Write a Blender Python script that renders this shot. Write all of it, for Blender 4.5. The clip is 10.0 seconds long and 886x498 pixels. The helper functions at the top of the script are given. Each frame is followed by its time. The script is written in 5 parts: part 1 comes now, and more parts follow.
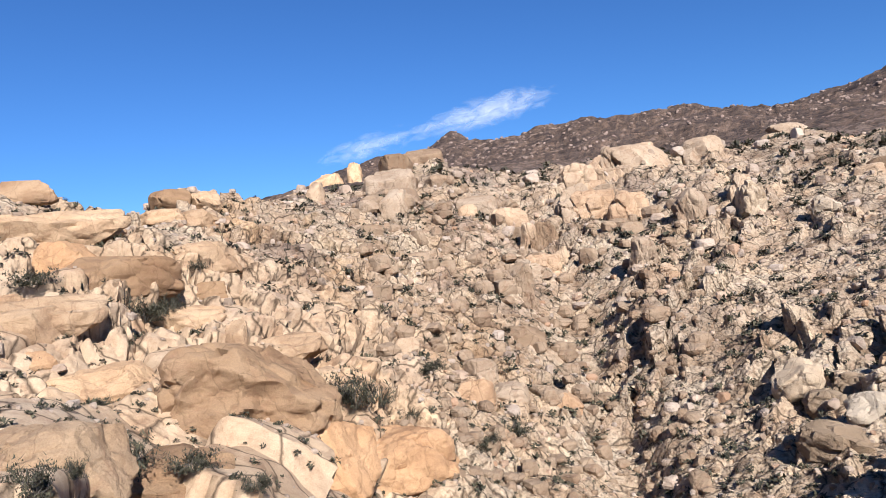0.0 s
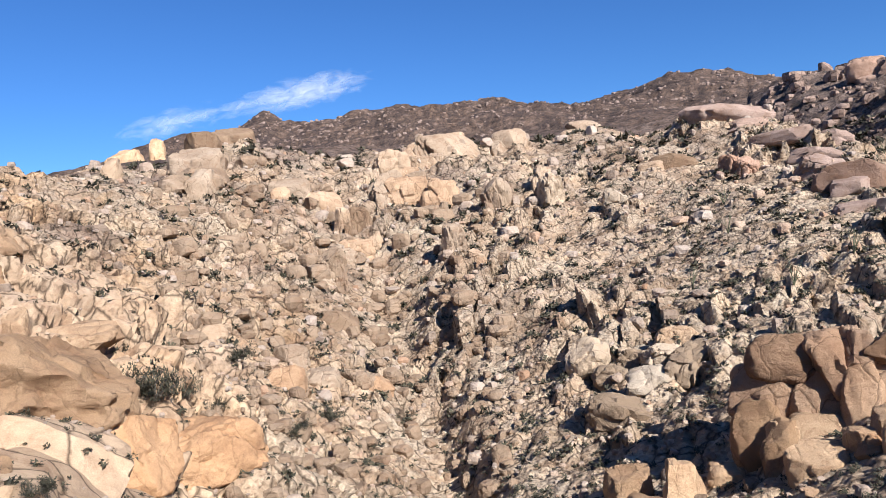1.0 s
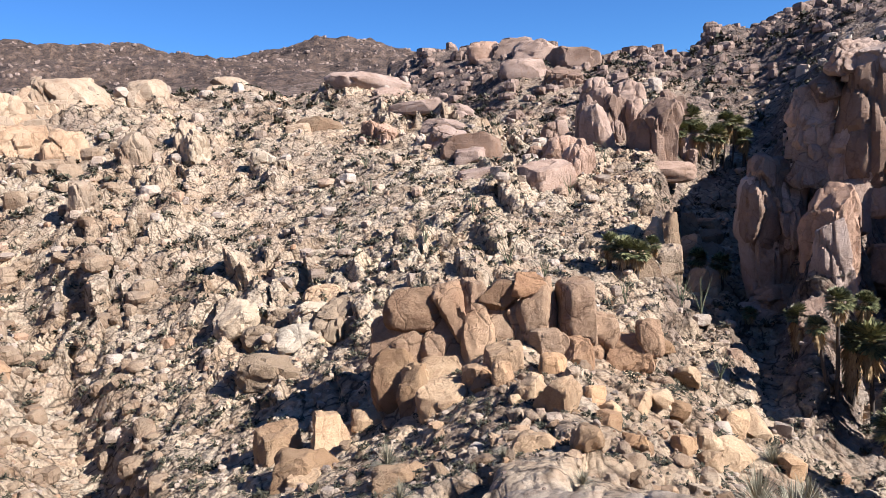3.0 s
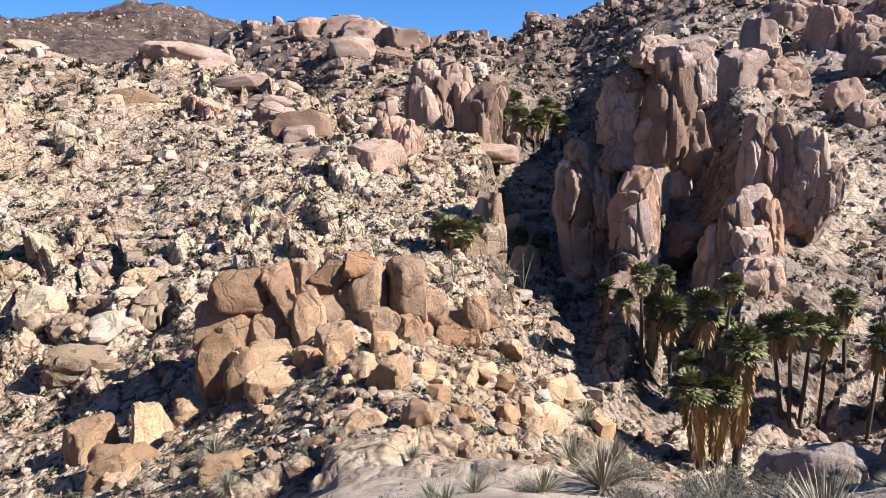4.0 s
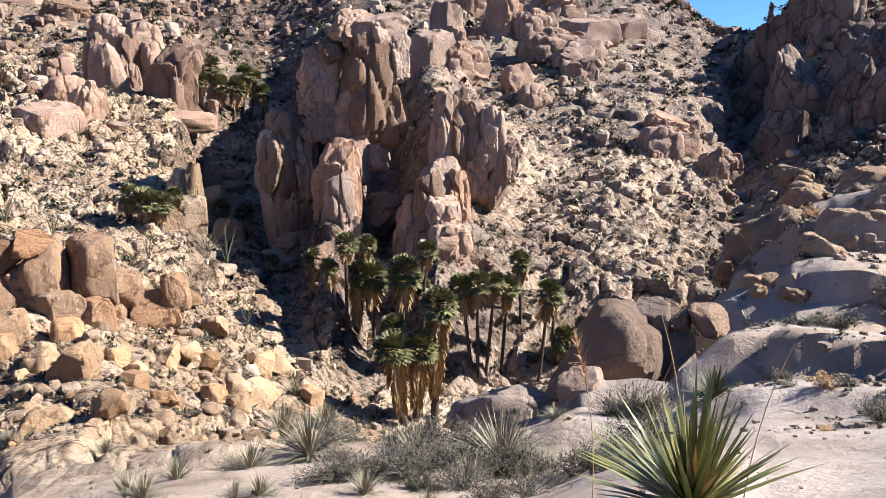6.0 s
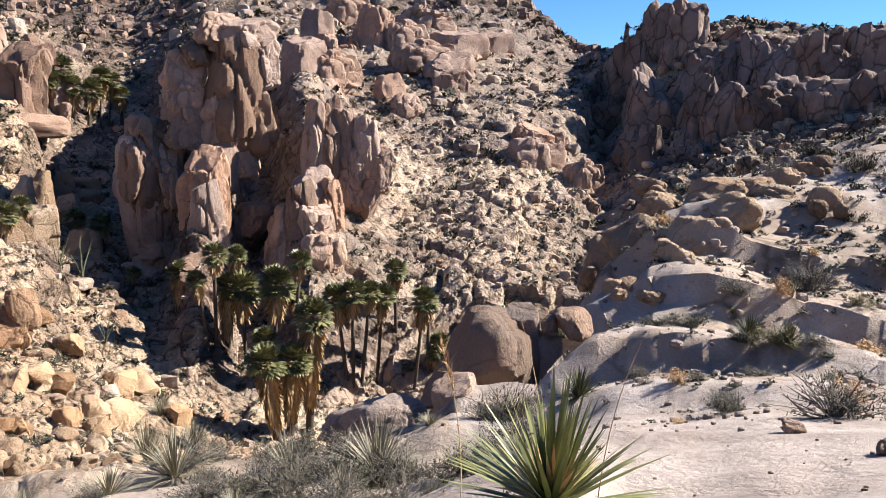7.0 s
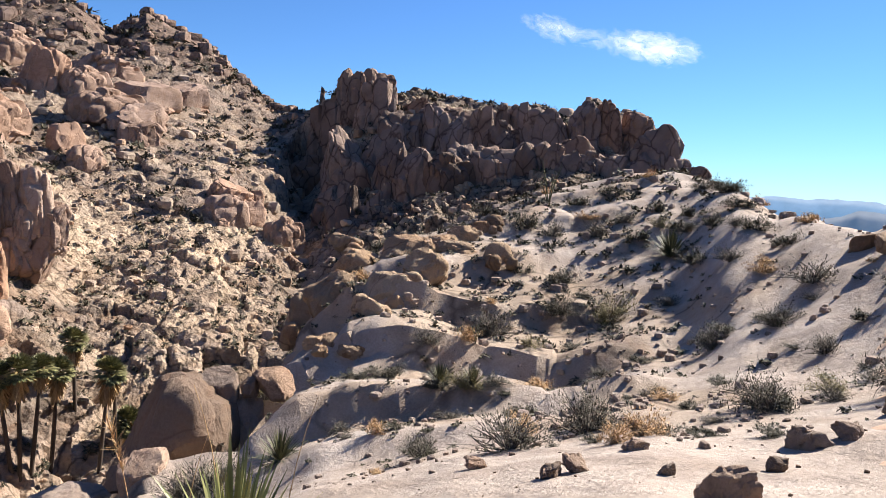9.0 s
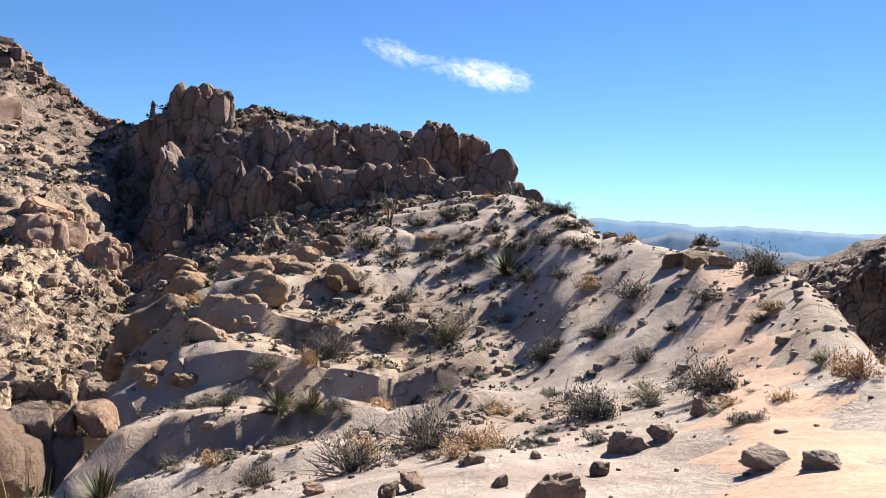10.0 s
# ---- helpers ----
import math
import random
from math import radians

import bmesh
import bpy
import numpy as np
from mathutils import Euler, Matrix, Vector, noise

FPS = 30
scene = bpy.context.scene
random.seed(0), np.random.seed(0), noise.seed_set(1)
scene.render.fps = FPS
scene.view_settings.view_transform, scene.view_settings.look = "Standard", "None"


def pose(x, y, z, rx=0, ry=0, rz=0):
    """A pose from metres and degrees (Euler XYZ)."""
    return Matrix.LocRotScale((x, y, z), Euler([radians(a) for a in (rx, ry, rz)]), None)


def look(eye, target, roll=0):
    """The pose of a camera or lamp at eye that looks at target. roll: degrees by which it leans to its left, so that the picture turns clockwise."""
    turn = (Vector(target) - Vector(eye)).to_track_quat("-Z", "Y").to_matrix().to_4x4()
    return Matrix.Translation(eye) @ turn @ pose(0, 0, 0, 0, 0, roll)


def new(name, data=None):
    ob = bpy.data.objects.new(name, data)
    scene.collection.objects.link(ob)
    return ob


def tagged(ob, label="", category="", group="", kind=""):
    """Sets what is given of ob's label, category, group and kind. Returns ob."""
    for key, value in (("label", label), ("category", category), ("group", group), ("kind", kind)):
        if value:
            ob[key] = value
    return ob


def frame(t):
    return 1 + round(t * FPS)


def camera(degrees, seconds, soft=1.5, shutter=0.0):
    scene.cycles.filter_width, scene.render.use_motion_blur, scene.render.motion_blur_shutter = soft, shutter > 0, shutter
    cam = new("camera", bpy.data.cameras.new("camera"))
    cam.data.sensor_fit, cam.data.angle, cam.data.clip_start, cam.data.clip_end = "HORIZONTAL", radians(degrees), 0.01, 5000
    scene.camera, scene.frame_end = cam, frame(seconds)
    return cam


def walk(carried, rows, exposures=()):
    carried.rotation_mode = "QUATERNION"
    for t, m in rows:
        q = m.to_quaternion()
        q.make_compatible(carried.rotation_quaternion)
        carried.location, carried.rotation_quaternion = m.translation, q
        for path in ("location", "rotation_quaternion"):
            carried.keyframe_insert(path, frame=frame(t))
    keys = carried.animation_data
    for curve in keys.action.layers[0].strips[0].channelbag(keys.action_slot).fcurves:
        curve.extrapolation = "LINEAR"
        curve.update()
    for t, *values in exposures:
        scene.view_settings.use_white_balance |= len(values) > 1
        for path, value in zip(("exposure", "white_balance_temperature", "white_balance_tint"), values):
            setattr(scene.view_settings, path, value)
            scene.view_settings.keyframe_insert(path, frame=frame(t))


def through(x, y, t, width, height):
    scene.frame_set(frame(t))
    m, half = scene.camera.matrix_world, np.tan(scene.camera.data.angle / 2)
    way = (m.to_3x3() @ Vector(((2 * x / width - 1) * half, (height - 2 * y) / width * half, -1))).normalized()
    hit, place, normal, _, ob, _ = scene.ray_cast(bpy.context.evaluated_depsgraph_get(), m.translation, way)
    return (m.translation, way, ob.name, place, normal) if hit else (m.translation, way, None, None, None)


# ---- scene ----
# One viewpoint on a ridge: bearings run clockwise from +y, distances in metres,
# heights from the eye level at z = 0.
cam = camera(62.41, 10.0, 0.6)
ARM = 0.42  # the camera swings round on an outstretched arm
ROWS = [
    (0.0, 2.27, 0.80, 5.43),
    (0.5, -4.96, -0.45, 5.05),
    (1.0, -12.26, -1.67, 4.65),
    (1.5, -19.32, -2.89, 4.33),
    (2.0, -26.14, -4.13, 4.02),
    (2.5, -32.69, -5.40, 3.68),
    (4.0, -52.32, -8.77, 1.98),
    (4.5, -58.71, -9.73, 1.33),
    (5.0, -64.58, -10.53, 0.78),
    (5.5, -69.98, -11.13, 0.24),
    (7.0, -84.73, -10.51, -1.43),
    (7.5, -89.92, -9.39, -2.02),
    (8.0, -95.47, -7.95, -2.46),
    (8.5, -101.39, -6.47, -2.78),
    (9.0, -107.73, -5.08, -2.97),
    (9.5, -114.14, -3.84, -3.16),
    (10.0, -120.01, -2.79, -3.39),
]
EXPOSURES = [(0, 1.07, 5930, 10), (2.5, 1.24, 5830, 10), (5, 1.52, 6100, 10), (7.5, 1.57, 6450, 10), (10, 1.43, 6850, 10)]
walk(cam, [(t, pose(-ARM * math.sin(radians(yaw)), ARM * math.cos(radians(yaw)), 0, 90 + pitch, roll, yaw))
           for t, yaw, pitch, roll in ROWS], EXPOSURES)

# ---- sky and sun ----
SUN_BEARING, SUN_HEIGHT = 157.5, 36.5
world = bpy.data.worlds.new("desert_sky")
scene.world = world
world.use_nodes = True
wn, wl = world.node_tree.nodes, world.node_tree.links
wn.clear()
sky = wn.new("ShaderNodeTexSky")
sky.sky_type, sky.sun_disc = "NISHITA", False
sky.sun_elevation, sky.sun_rotation = radians(SUN_HEIGHT), radians(SUN_BEARING)
sky.altitude, sky.air_density, sky.dust_density, sky.ozone_density = 900, 1.0, 0.0, 3.0
bg = wn.new("ShaderNodeBackground")
bg.inputs["Strength"].default_value = 0.05
wo = wn.new("ShaderNodeOutputWorld")
deep = wn.new("ShaderNodeMix")  # a dry, deep blue
deep.data_type, deep.blend_type = "RGBA", "MULTIPLY"
deep.inputs["Factor"].default_value = 1.0
deep.inputs["B"].default_value = (0.46, 0.75, 1.13, 1)
wl.new(sky.outputs[0], deep.inputs["A"])
wl.new(deep.outputs["Result"], bg.inputs["Color"])
wl.new(bg.outputs[0], wo.inputs["Surface"])

sun = new("sun", bpy.data.lights.new("sun", "SUN"))
sun.data.energy, sun.data.angle, sun.data.color = 5.0, radians(0.53), (1.0, 0.95, 0.88)
sb, sh = radians(SUN_BEARING), radians(SUN_HEIGHT)
sun.matrix_world = look((300 * math.sin(sb) * math.cos(sh), 300 * math.cos(sb) * math.cos(sh), 300 * math.sin(sh)), (0, 0, 0))


# ---- numbers: noise on arrays ----
def scramble(h):
    h ^= h >> np.uint32(16)
    h *= np.uint32(0x7FEB352D)
    h ^= h >> np.uint32(15)
    h *= np.uint32(0x846CA68B)
    h ^= h >> np.uint32(16)
    return h


PRIMES = (np.uint32(0x8DA6B343), np.uint32(0xD8163841), np.uint32(0xCB1AB31F))


def lattice(p, seed, span):
    """Cell corners as products that can be added up and scrambled, and the place within the cell."""
    f = np.floor(p)
    i = f.astype(np.int32)
    salt = np.uint32((seed * 0x165667B1 + 0x3C6EF372) & 0xFFFFFFFF)
    corner = [{k: (i[..., a] + np.int32(k)).astype(np.uint32) * PRIMES[a] + (salt if a == 0 else np.uint32(0)) for k in span} for a in range(3)]
    return corner, (p - f).astype(np.float32)


def value_noise(p, seed=0):
    corner, w = lattice(np.asarray(p), seed, (0, 1))
    w = w * w * (3 - 2 * w)
    wx, wy, wz = w[..., 0], w[..., 1], w[..., 2]

    def edge(y, z):
        a, b = (scramble(corner[0][k] + corner[1][y] + corner[2][z]).astype(np.float32) for k in (0, 1))
        return a + (b - a) * wx

    low = edge(0, 0)
    low += (edge(1, 0) - low) * wy
    high = edge(0, 1)
    high += (edge(1, 1) - high) * wy
    low += (high - low) * wz
    return low * np.float32(2.0 / 4294967296.0) - 1


def fbm(p, octaves=4, seed=0):
    out, a = 0, 0.5
    for o in range(octaves):
        out = out + a * value_noise(p * 2 ** o + 17.3 * o, seed + o)
        a *= 0.5
    return out


def blocks(p, seed=0):
    """Jointed rock: distance to the nearest joint, a random number for each block, and the slant of its face."""
    corner, w = lattice(np.asarray(p), seed, (-1, 0, 1))
    x, y, z = (np.ascontiguousarray(w[..., a]) for a in range(3))
    d1 = np.full(x.shape, 9.0, np.float32)
    d2 = d1.copy()
    who = np.zeros(x.shape, np.uint32)
    ox, oy, oz = np.zeros_like(d1), np.zeros_like(d1), np.zeros_like(d1)
    unit = np.float32(0.8 / 1023)
    for i in (-1, 0, 1):
        for j in (-1, 0, 1):
            for k in (-1, 0, 1):
                h = scramble(corner[0][i] + corner[1][j] + corner[2][k])
                ax = x - np.float32(i + 0.1) - (h & np.uint32(1023)) * unit
                ay = y - np.float32(j + 0.1) - ((h >> np.uint32(10)) & np.uint32(1023)) * unit
                az = z - np.float32(k + 0.1) - ((h >> np.uint32(20)) & np.uint32(1023)) * unit
                r = ax * ax + ay * ay + az * az
                near = r < d1
                d2 = np.where(near, d1, np.minimum(d2, r))
                d1 = np.where(near, r, d1)
                who = np.where(near, h, who)
                ox, oy, oz = np.where(near, ax, ox), np.where(near, ay, oy), np.where(near, az, oz)
    own = scramble(who * np.uint32(0x9E3779B1) + np.uint32(77))
    a, b, c = (((own >> np.uint32(q)) & np.uint32(255)).astype(np.float32) / 255 for q in (0, 8, 16))
    return np.sqrt(d2) - np.sqrt(d1), (own >> np.uint32(8)).astype(np.float32) / 16777216, ox * (a - 0.5) + oy * (b - 0.5) + oz * (c - 0.5)


def pillow(g, width):
    """The swelling of a weathered block from its joints (0) to its flat middle (1)."""
    t = np.clip(g / width, 0, 1)
    return np.sqrt(np.maximum(1 - (1 - t) ** 2, 0))


def spline(xs, ys, x):
    """Monotone cubic through the knots, flat beyond the ends."""
    xs, ys = np.asarray(xs, float), np.asarray(ys, float)
    h, d = np.diff(xs), np.diff(ys) / np.diff(xs)
    m = np.zeros(len(xs))
    m[1:-1] = np.where(d[:-1] * d[1:] > 0, 2 * d[:-1] * d[1:] / np.where(np.abs(d[:-1] + d[1:]) < 1e-9, 1e-9, d[:-1] + d[1:]), 0)
    m[0], m[-1] = d[0], d[-1]
    x = np.clip(x, xs[0], xs[-1])
    k = np.clip(np.searchsorted(xs, x) - 1, 0, len(xs) - 2)
    t = (x - xs[k]) / h[k]
    return (ys[k] * (1 + 2 * t) * (1 - t) ** 2 + h[k] * m[k] * t * (1 - t) ** 2 + ys[k + 1] * t * t * (3 - 2 * t) + h[k] * m[k + 1] * t * t * (t - 1))


def bump(x, x0, x1, soft):
    """1 between x0 and x1, falling to 0 over soft on both sides."""
    t = np.clip(np.minimum(x - x0, x1 - x) / soft + 1, 0, 1)
    return t * t * (3 - 2 * t)


# ---- the land: (bearing, distance, rise in degrees seen from the eye) of each landform ----
APRON = [(-70, 9, -25), (-35, 10, -29), (-20, 10, -31), (-5, 10, -33), (10, 10, -34), (25, 10, -34), (35, 10, -33), (45, 8, -32), (55, 8, -33), (62, 8, -33), (68, 8, -33), (75, 5, -32),
         (82, 4.6, -30.5), (88, 4.6, -29), (95, 5, -27.5), (100, 9, -25), (106, 10, -23.5), (112, 10, -22), (118, 9, -21.3), (125, 8, -21), (131, 9, -20), (138, 8.5, -19.5), (143, 8, -19), (148, 7, -18.5), (155, 5, -20), (175, 4, -22), (230, 4, -20)]
BENCH = [(-70, 16, -23), (-35, 16, -26), (-20, 17, -28), (-5, 18, -30), (10, 18, -31), (25, 18, -31), (35, 17, -29.5), (45, 15, -28.5), (55, 14, -28.5), (62, 14, -28.5), (68, 14, -28.5), (75, 14, -28.5),
         (82, 14, -28), (88, 18, -25), (95, 20, -22), (100, 25, -18.5), (106, 28, -16.5), (112, 32, -14.5), (118, 36, -13), (125, 38, -10.8), (131, 26, -12.2), (138, 24, -11), (143, 20, -10.5), (148, 15, -11.5), (155, 9, -15), (175, 6, -19), (230, 7, -15)]
LIP = [(-70, 25, -21), (-35, 25, -22), (-20, 28, -25), (-5, 35, -28), (10, 40, -29), (25, 40, -28), (35, 32, -27), (45, 25, -25.2), (55, 22, -25.2), (62, 22, -25.2), (68, 22, -25.2), (75, 22, -25),
       (82, 26, -23.5), (86.5, 30, -20.8), (91, 34, -20), (95, 42, -15), (100, 55, -9.5), (106, 62, -6), (112, 75, -2), (118, 82, 0.8), (125, 85, 2.2), (131, 66, 0.3), (138, 45, -1.8), (143, 40, -2), (148, 28, -6), (155, 16, -11), (175, 9, -15), (230, 12, -10)]
FLOOR = [(-70, 40, -15), (-35, 40, -14.5), (-20, 45, -17.5), (-5, 70, -20), (10, 85, -21), (25, 75, -21), (35, 58, -22), (45, 48, -21), (55, 45, -23), (62, 50, -24.8), (68, 60, -26), (75, 65, -26.5),
         (82, 70, -26), (88, 80, -24.5), (95, 88, -20.5), (100, 98, -14), (106, 100, -10), (112, 105, -5), (118, 110, -2), (125, 110, -1), (131, 95, -3), (138, 65, -8), (143, 60, -12), (148, 45, -15), (155, 30, -18), (175, 25, -20), (230, 25, -6)]
FOOT = [(-70, 60, -8), (-35, 65, -7), (-20, 75, -9), (-5, 110, -11), (10, 130, -12), (25, 115, -12), (35, 95, -12), (45, 80, -12.5), (55, 80, -16), (62, 80, -20.5), (68, 82, -22.5), (75, 85, -23),
        (82, 95, -21), (88, 98, -19.5), (92, 104, -17.5), (95, 114, -15), (97.5, 135, -11), (100, 150, -7), (106, 155, -4), (112, 155, -2), (118, 155, 0), (125, 150, -2), (131, 120, -5), (138, 95, -12), (143, 85, -15), (148, 70, -18), (155, 50, -20), (175, 60, -20), (230, 50, -2)]
FLANK = [(-70, 90, -2), (-35, 95, -1), (-20, 120, -1), (-5, 170, -2), (10, 190, -3), (25, 180, -3), (35, 150, -4), (45, 130, -6), (55, 120, -8.5), (57.5, 116, -12), (60, 112, -13), (63, 112, -14.5), (66, 102, -14), (70, 114, -15), (74.5, 103, -14),
         (82, 112, -14), (88, 118, -12.5), (92, 130, -11), (95, 148, -9), (97.5, 206, -4.5), (100.5, 216, -2), (106, 216, 0), (112, 209, 1), (118, 202, 2), (125, 196, -1), (131, 150, -7), (138, 120, -12), (143, 120, -14), (145.5, 112, -16), (148, 110, -17), (155, 100, -16), (175, 100, -12), (230, 90, 1)]
SHOULDER = [(-70, 120, 4), (-35, 130, 4), (-20, 170, 4), (-5, 230, 4), (10, 260, 3.5), (25, 250, 3.5), (35, 220, 2.5), (45, 190, 0), (55, 180, -1), (57.5, 174, -6), (60, 168, -7), (63, 158, -9), (66, 124, -5.5), (68, 126, -5), (70.5, 160, -6.5), (74.5, 122, -5.5), (78, 140, -6),
            (82, 155, -6), (88, 160, -5.5), (92, 175, -4.5), (95, 200, -3), (97.5, 263, -0.5), (100.5, 241, 2), (106, 237, 3), (112, 228, 3), (118, 221, 3.5), (125, 214, 0.5), (131, 200, -8), (138, 200, -10), (143, 200, -10), (145.2, 175, -14), (148, 168, -13.5), (155, 150, -10), (175, 150, -3), (230, 140, 4)]
CREST = [(-70, 160, 8), (-35, 165, 7.4), (-20, 230, 6.2), (-5, 300, 7.6), (10, 340, 6.7), (25, 330, 7), (35, 310, 6.4), (40, 260, 4.2), (45, 220, 0.6), (55, 230, 2), (60, 240, 0), (63, 225, -1), (66, 160, 2.5), (68, 162, 3), (70.5, 205, 1), (74.5, 180, 2), (78, 205, 1),
         (82, 215, 1.5), (88, 222, 1.5), (92, 234, 1.5), (95, 250, 1.8), (97.5, 307, 2.2), (100.5, 262, 5), (106, 248, 5), (112, 241, 4.8), (118, 235, 4.8), (125, 228, 1.5), (131, 300, -8), (138, 300, -8), (143, 300, -7), (145.2, 214, -5.2), (148, 205, -3), (155, 185, 0.6), (175, 210, 3), (230, 200, 6)]
SADDLE = [(-70, 230, 4), (-35, 230, 4), (-20, 300, 4), (-5, 400, 5.5), (10, 450, 5.5), (25, 430, 5.2), (35, 430, 4.5), (45, 300, 2), (55, 290, 4), (62, 300, 3), (68, 270, 5.5), (75, 290, 6),
          (82, 290, 6), (88, 300, 5.5), (95, 290, 3), (100, 276, 7), (106, 262, 6.2), (112, 255, 6), (118, 246, 5.7), (125, 237, 2), (131, 500, -8), (138, 500, -6), (143, 500, -5), (145.2, 420, -5), (148, 320, -2.6), (155, 280, 1), (175, 280, 4), (230, 300, 6)]
RANGE = [(-70, 500, 5), (-35, 500, 4.5), (-20, 520, 4.8), (-5, 560, 5.8), (10, 600, 6.2), (25, 600, 6.2), (35.5, 560, 6.2), (38.5, 540, 8.5), (42, 520, 8.4), (55, 480, 7.2), (62, 480, 8.3), (68, 430, 9.5), (75, 420, 11),
         (82, 400, 10.6), (88, 390, 10), (95, 340, 4.9), (100, 297, 7.8), (106, 283, 7.3), (112, 273, 6.7), (118, 262, 6.7), (125, 255, 2.4), (131, 900, -7), (138, 900, -5), (143, 900, -4), (148, 420, -2), (155, 400, 1), (175, 400, 4), (230, 600, 5)]
FAR_RANGE = [(-70, 1300, 5), (-35, 1300, 4.6), (-20, 1400, 5), (-5, 1500, 7.6), (10, 1500, 9.3), (25, 1600, 8.6), (36, 1700, 8), (42, 1600, 6), (55, 1500, 4), (68, 1500, 4), (82, 1500, 4), (95, 1500, 2), (106, 1500, 0),
             (118, 1500, -2), (125, 1500, -3), (131, 1700, -4), (143, 1700, -3), (148, 1500, -2), (155, 1400, 0), (175, 1300, 3), (230, 1300, 4)]
LANDFORMS = [APRON, BENCH, LIP, FLOOR, FOOT, FLANK, SHOULDER, CREST, SADDLE, RANGE, FAR_RANGE]
# skylines, as bearing and rise
FAR_LINE = [(-5, 7.6), (-2.7, 8.5), (-0.7, 9.3), (1.5, 8.8), (7.2, 8.8), (9.6, 9.5), (13, 9.2), (17.8, 9.3), (20.2, 8.8), (22.9, 8.2), (27, 8.8), (29.6, 9.2), (32.7, 9.4), (34.4, 9.1), (36.6, 8.1), (42, 6)]
RANGE_LINE = [(35.5, 6.5), (37.2, 8.0), (38.6, 8.6), (42, 8.4), (44.7, 8.7), (47.5, 8.3), (50.6, 7.0), (54.3, 7.5), (57.4, 6.8), (59.8, 8.5), (61.8, 8.1), (64.7, 8.9), (70, 9.8), (76.7, 10.6), (81, 10.9), (83.6, 8.9), (84.4, 10), (85.6, 10.8),
              (89.5, 9.3), (91.6, 7.5), (94.6, 5.0), (98, 4.7)]
WALL_LINE = [(98.2, 5), (99.7, 7.3), (102.4, 7.6), (103.7, 5.9), (105.2, 6.9), (106.6, 6.4), (107.8, 6.1), (112, 6.1), (114.4, 5.6), (115.3, 5.9), (116.4, 5.1), (119, 6.4), (120.2, 5.5), (121.4, 5.8), (123.5, 4.6), (125.7, 1.8), (128.5, 0.6), (131, -6.6)]
CREST_LINE = [(-33, 7.35), (-30.4, 6.65), (-28, 5.55), (-24.3, 4.75), (-23.3, 5.65), (-21.1, 6.35), (-18.9, 5.85), (-15, 5.85), (-13.2, 6.35), (-8.9, 6.15), (-7.1, 6.65), (-5.7, 7.45), (-2.6, 7.65), (-0.9, 7.05), (3.5, 6.15), (7, 6.15), (13, 6.35), (20.2, 6.15), (24.8, 6.75), (27.7, 5.75), (32.1, 6.45), (36, 5.95), (39.4, 4.35)]
LIP_LINE = [(86.5, -20.8), (90, -20.2), (93.1, -19.6), (93.8, -17.9), (96.2, -13.9), (97.3, -11.9), (99.9, -8.7), (100.9, -6.6), (102.9, -5.2), (105.7, -4.1), (107.8, -3.3), (110.3, -2.3), (114.5, 0.0), (120.6, 1.3), (125, 2.1), (129.4, 0.8), (132.1, -0.8), (134.2, -0.8), (138, -1.8), (139.5, -1.0), (141.9, -2.0), (143.5, -2.0), (146.4, -3.2), (148.3, -4.9), (150.2, -7.0), (151.9, -8.5)]


def around(rows, bearing):
    a = np.array(rows, float)
    a = np.concatenate([a[-2:] - np.array([360, 0, 0]), a, a[:2] + np.array([360, 0, 0])])
    return spline(a[:, 0], np.log(a[:, 1]), bearing), spline(a[:, 0], a[:, 2], bearing)


BEARINGS = np.concatenate([np.arange(-44, 158, 0.22), np.arange(158, 316, 2.0)])
RINGS = np.exp(np.concatenate([np.log([0.01, 0.12, 0.24]), np.linspace(math.log(0.35), math.log(60), 190, endpoint=False), np.linspace(math.log(60), math.log(340), 370, endpoint=False),
                               np.linspace(math.log(340), math.log(640), 70, endpoint=False), np.linspace(math.log(640), math.log(2300), 84, endpoint=False), np.linspace(math.log(2300), math.log(4800), 10)]))
wrapped = np.where(BEARINGS > 290, BEARINGS - 360, BEARINGS)
knots_d, knots_e = [], []
for rows in LANDFORMS:
    ld, el = around(rows, wrapped)
    for line, form in ((FAR_LINE, FAR_RANGE), (RANGE_LINE, RANGE), (WALL_LINE, RANGE), (CREST_LINE, CREST), (LIP_LINE, LIP)):
        if rows is form:
            lx = np.array(line)
            inside = (wrapped >= lx[0, 0]) & (wrapped <= lx[-1, 0])
            el = np.where(inside, np.interp(wrapped, lx[:, 0], lx[:, 1]), el)
    knots_d.append(ld)
    knots_e.append(el)
knots_d, knots_e = np.array(knots_d), np.array(knots_e)
LAND = np.zeros((len(BEARINGS), len(RINGS), 3))
for c in range(len(BEARINGS)):
    xs = np.concatenate([[math.log(0.005), math.log(0.3), math.log(1.6)], knots_d[:, c], [knots_d[-1, c] + 0.4, math.log(4900)]])
    ys = np.concatenate([[-89.8, -79.5, -46.2], knots_e[:, c], [min(0.5, knots_e[-1, c] - 4), -1.6]])
    LAND[c, :, 2] = np.tan(np.radians(spline(xs, ys, np.log(RINGS)))) * RINGS
LAND[:, :4, 2] = -1.63
LAND[:, :, 0] = np.sin(np.radians(BEARINGS))[:, None] * RINGS[None, :]
LAND[:, :, 1] = np.cos(np.radians(BEARINGS))[:, None] * RINGS[None, :]


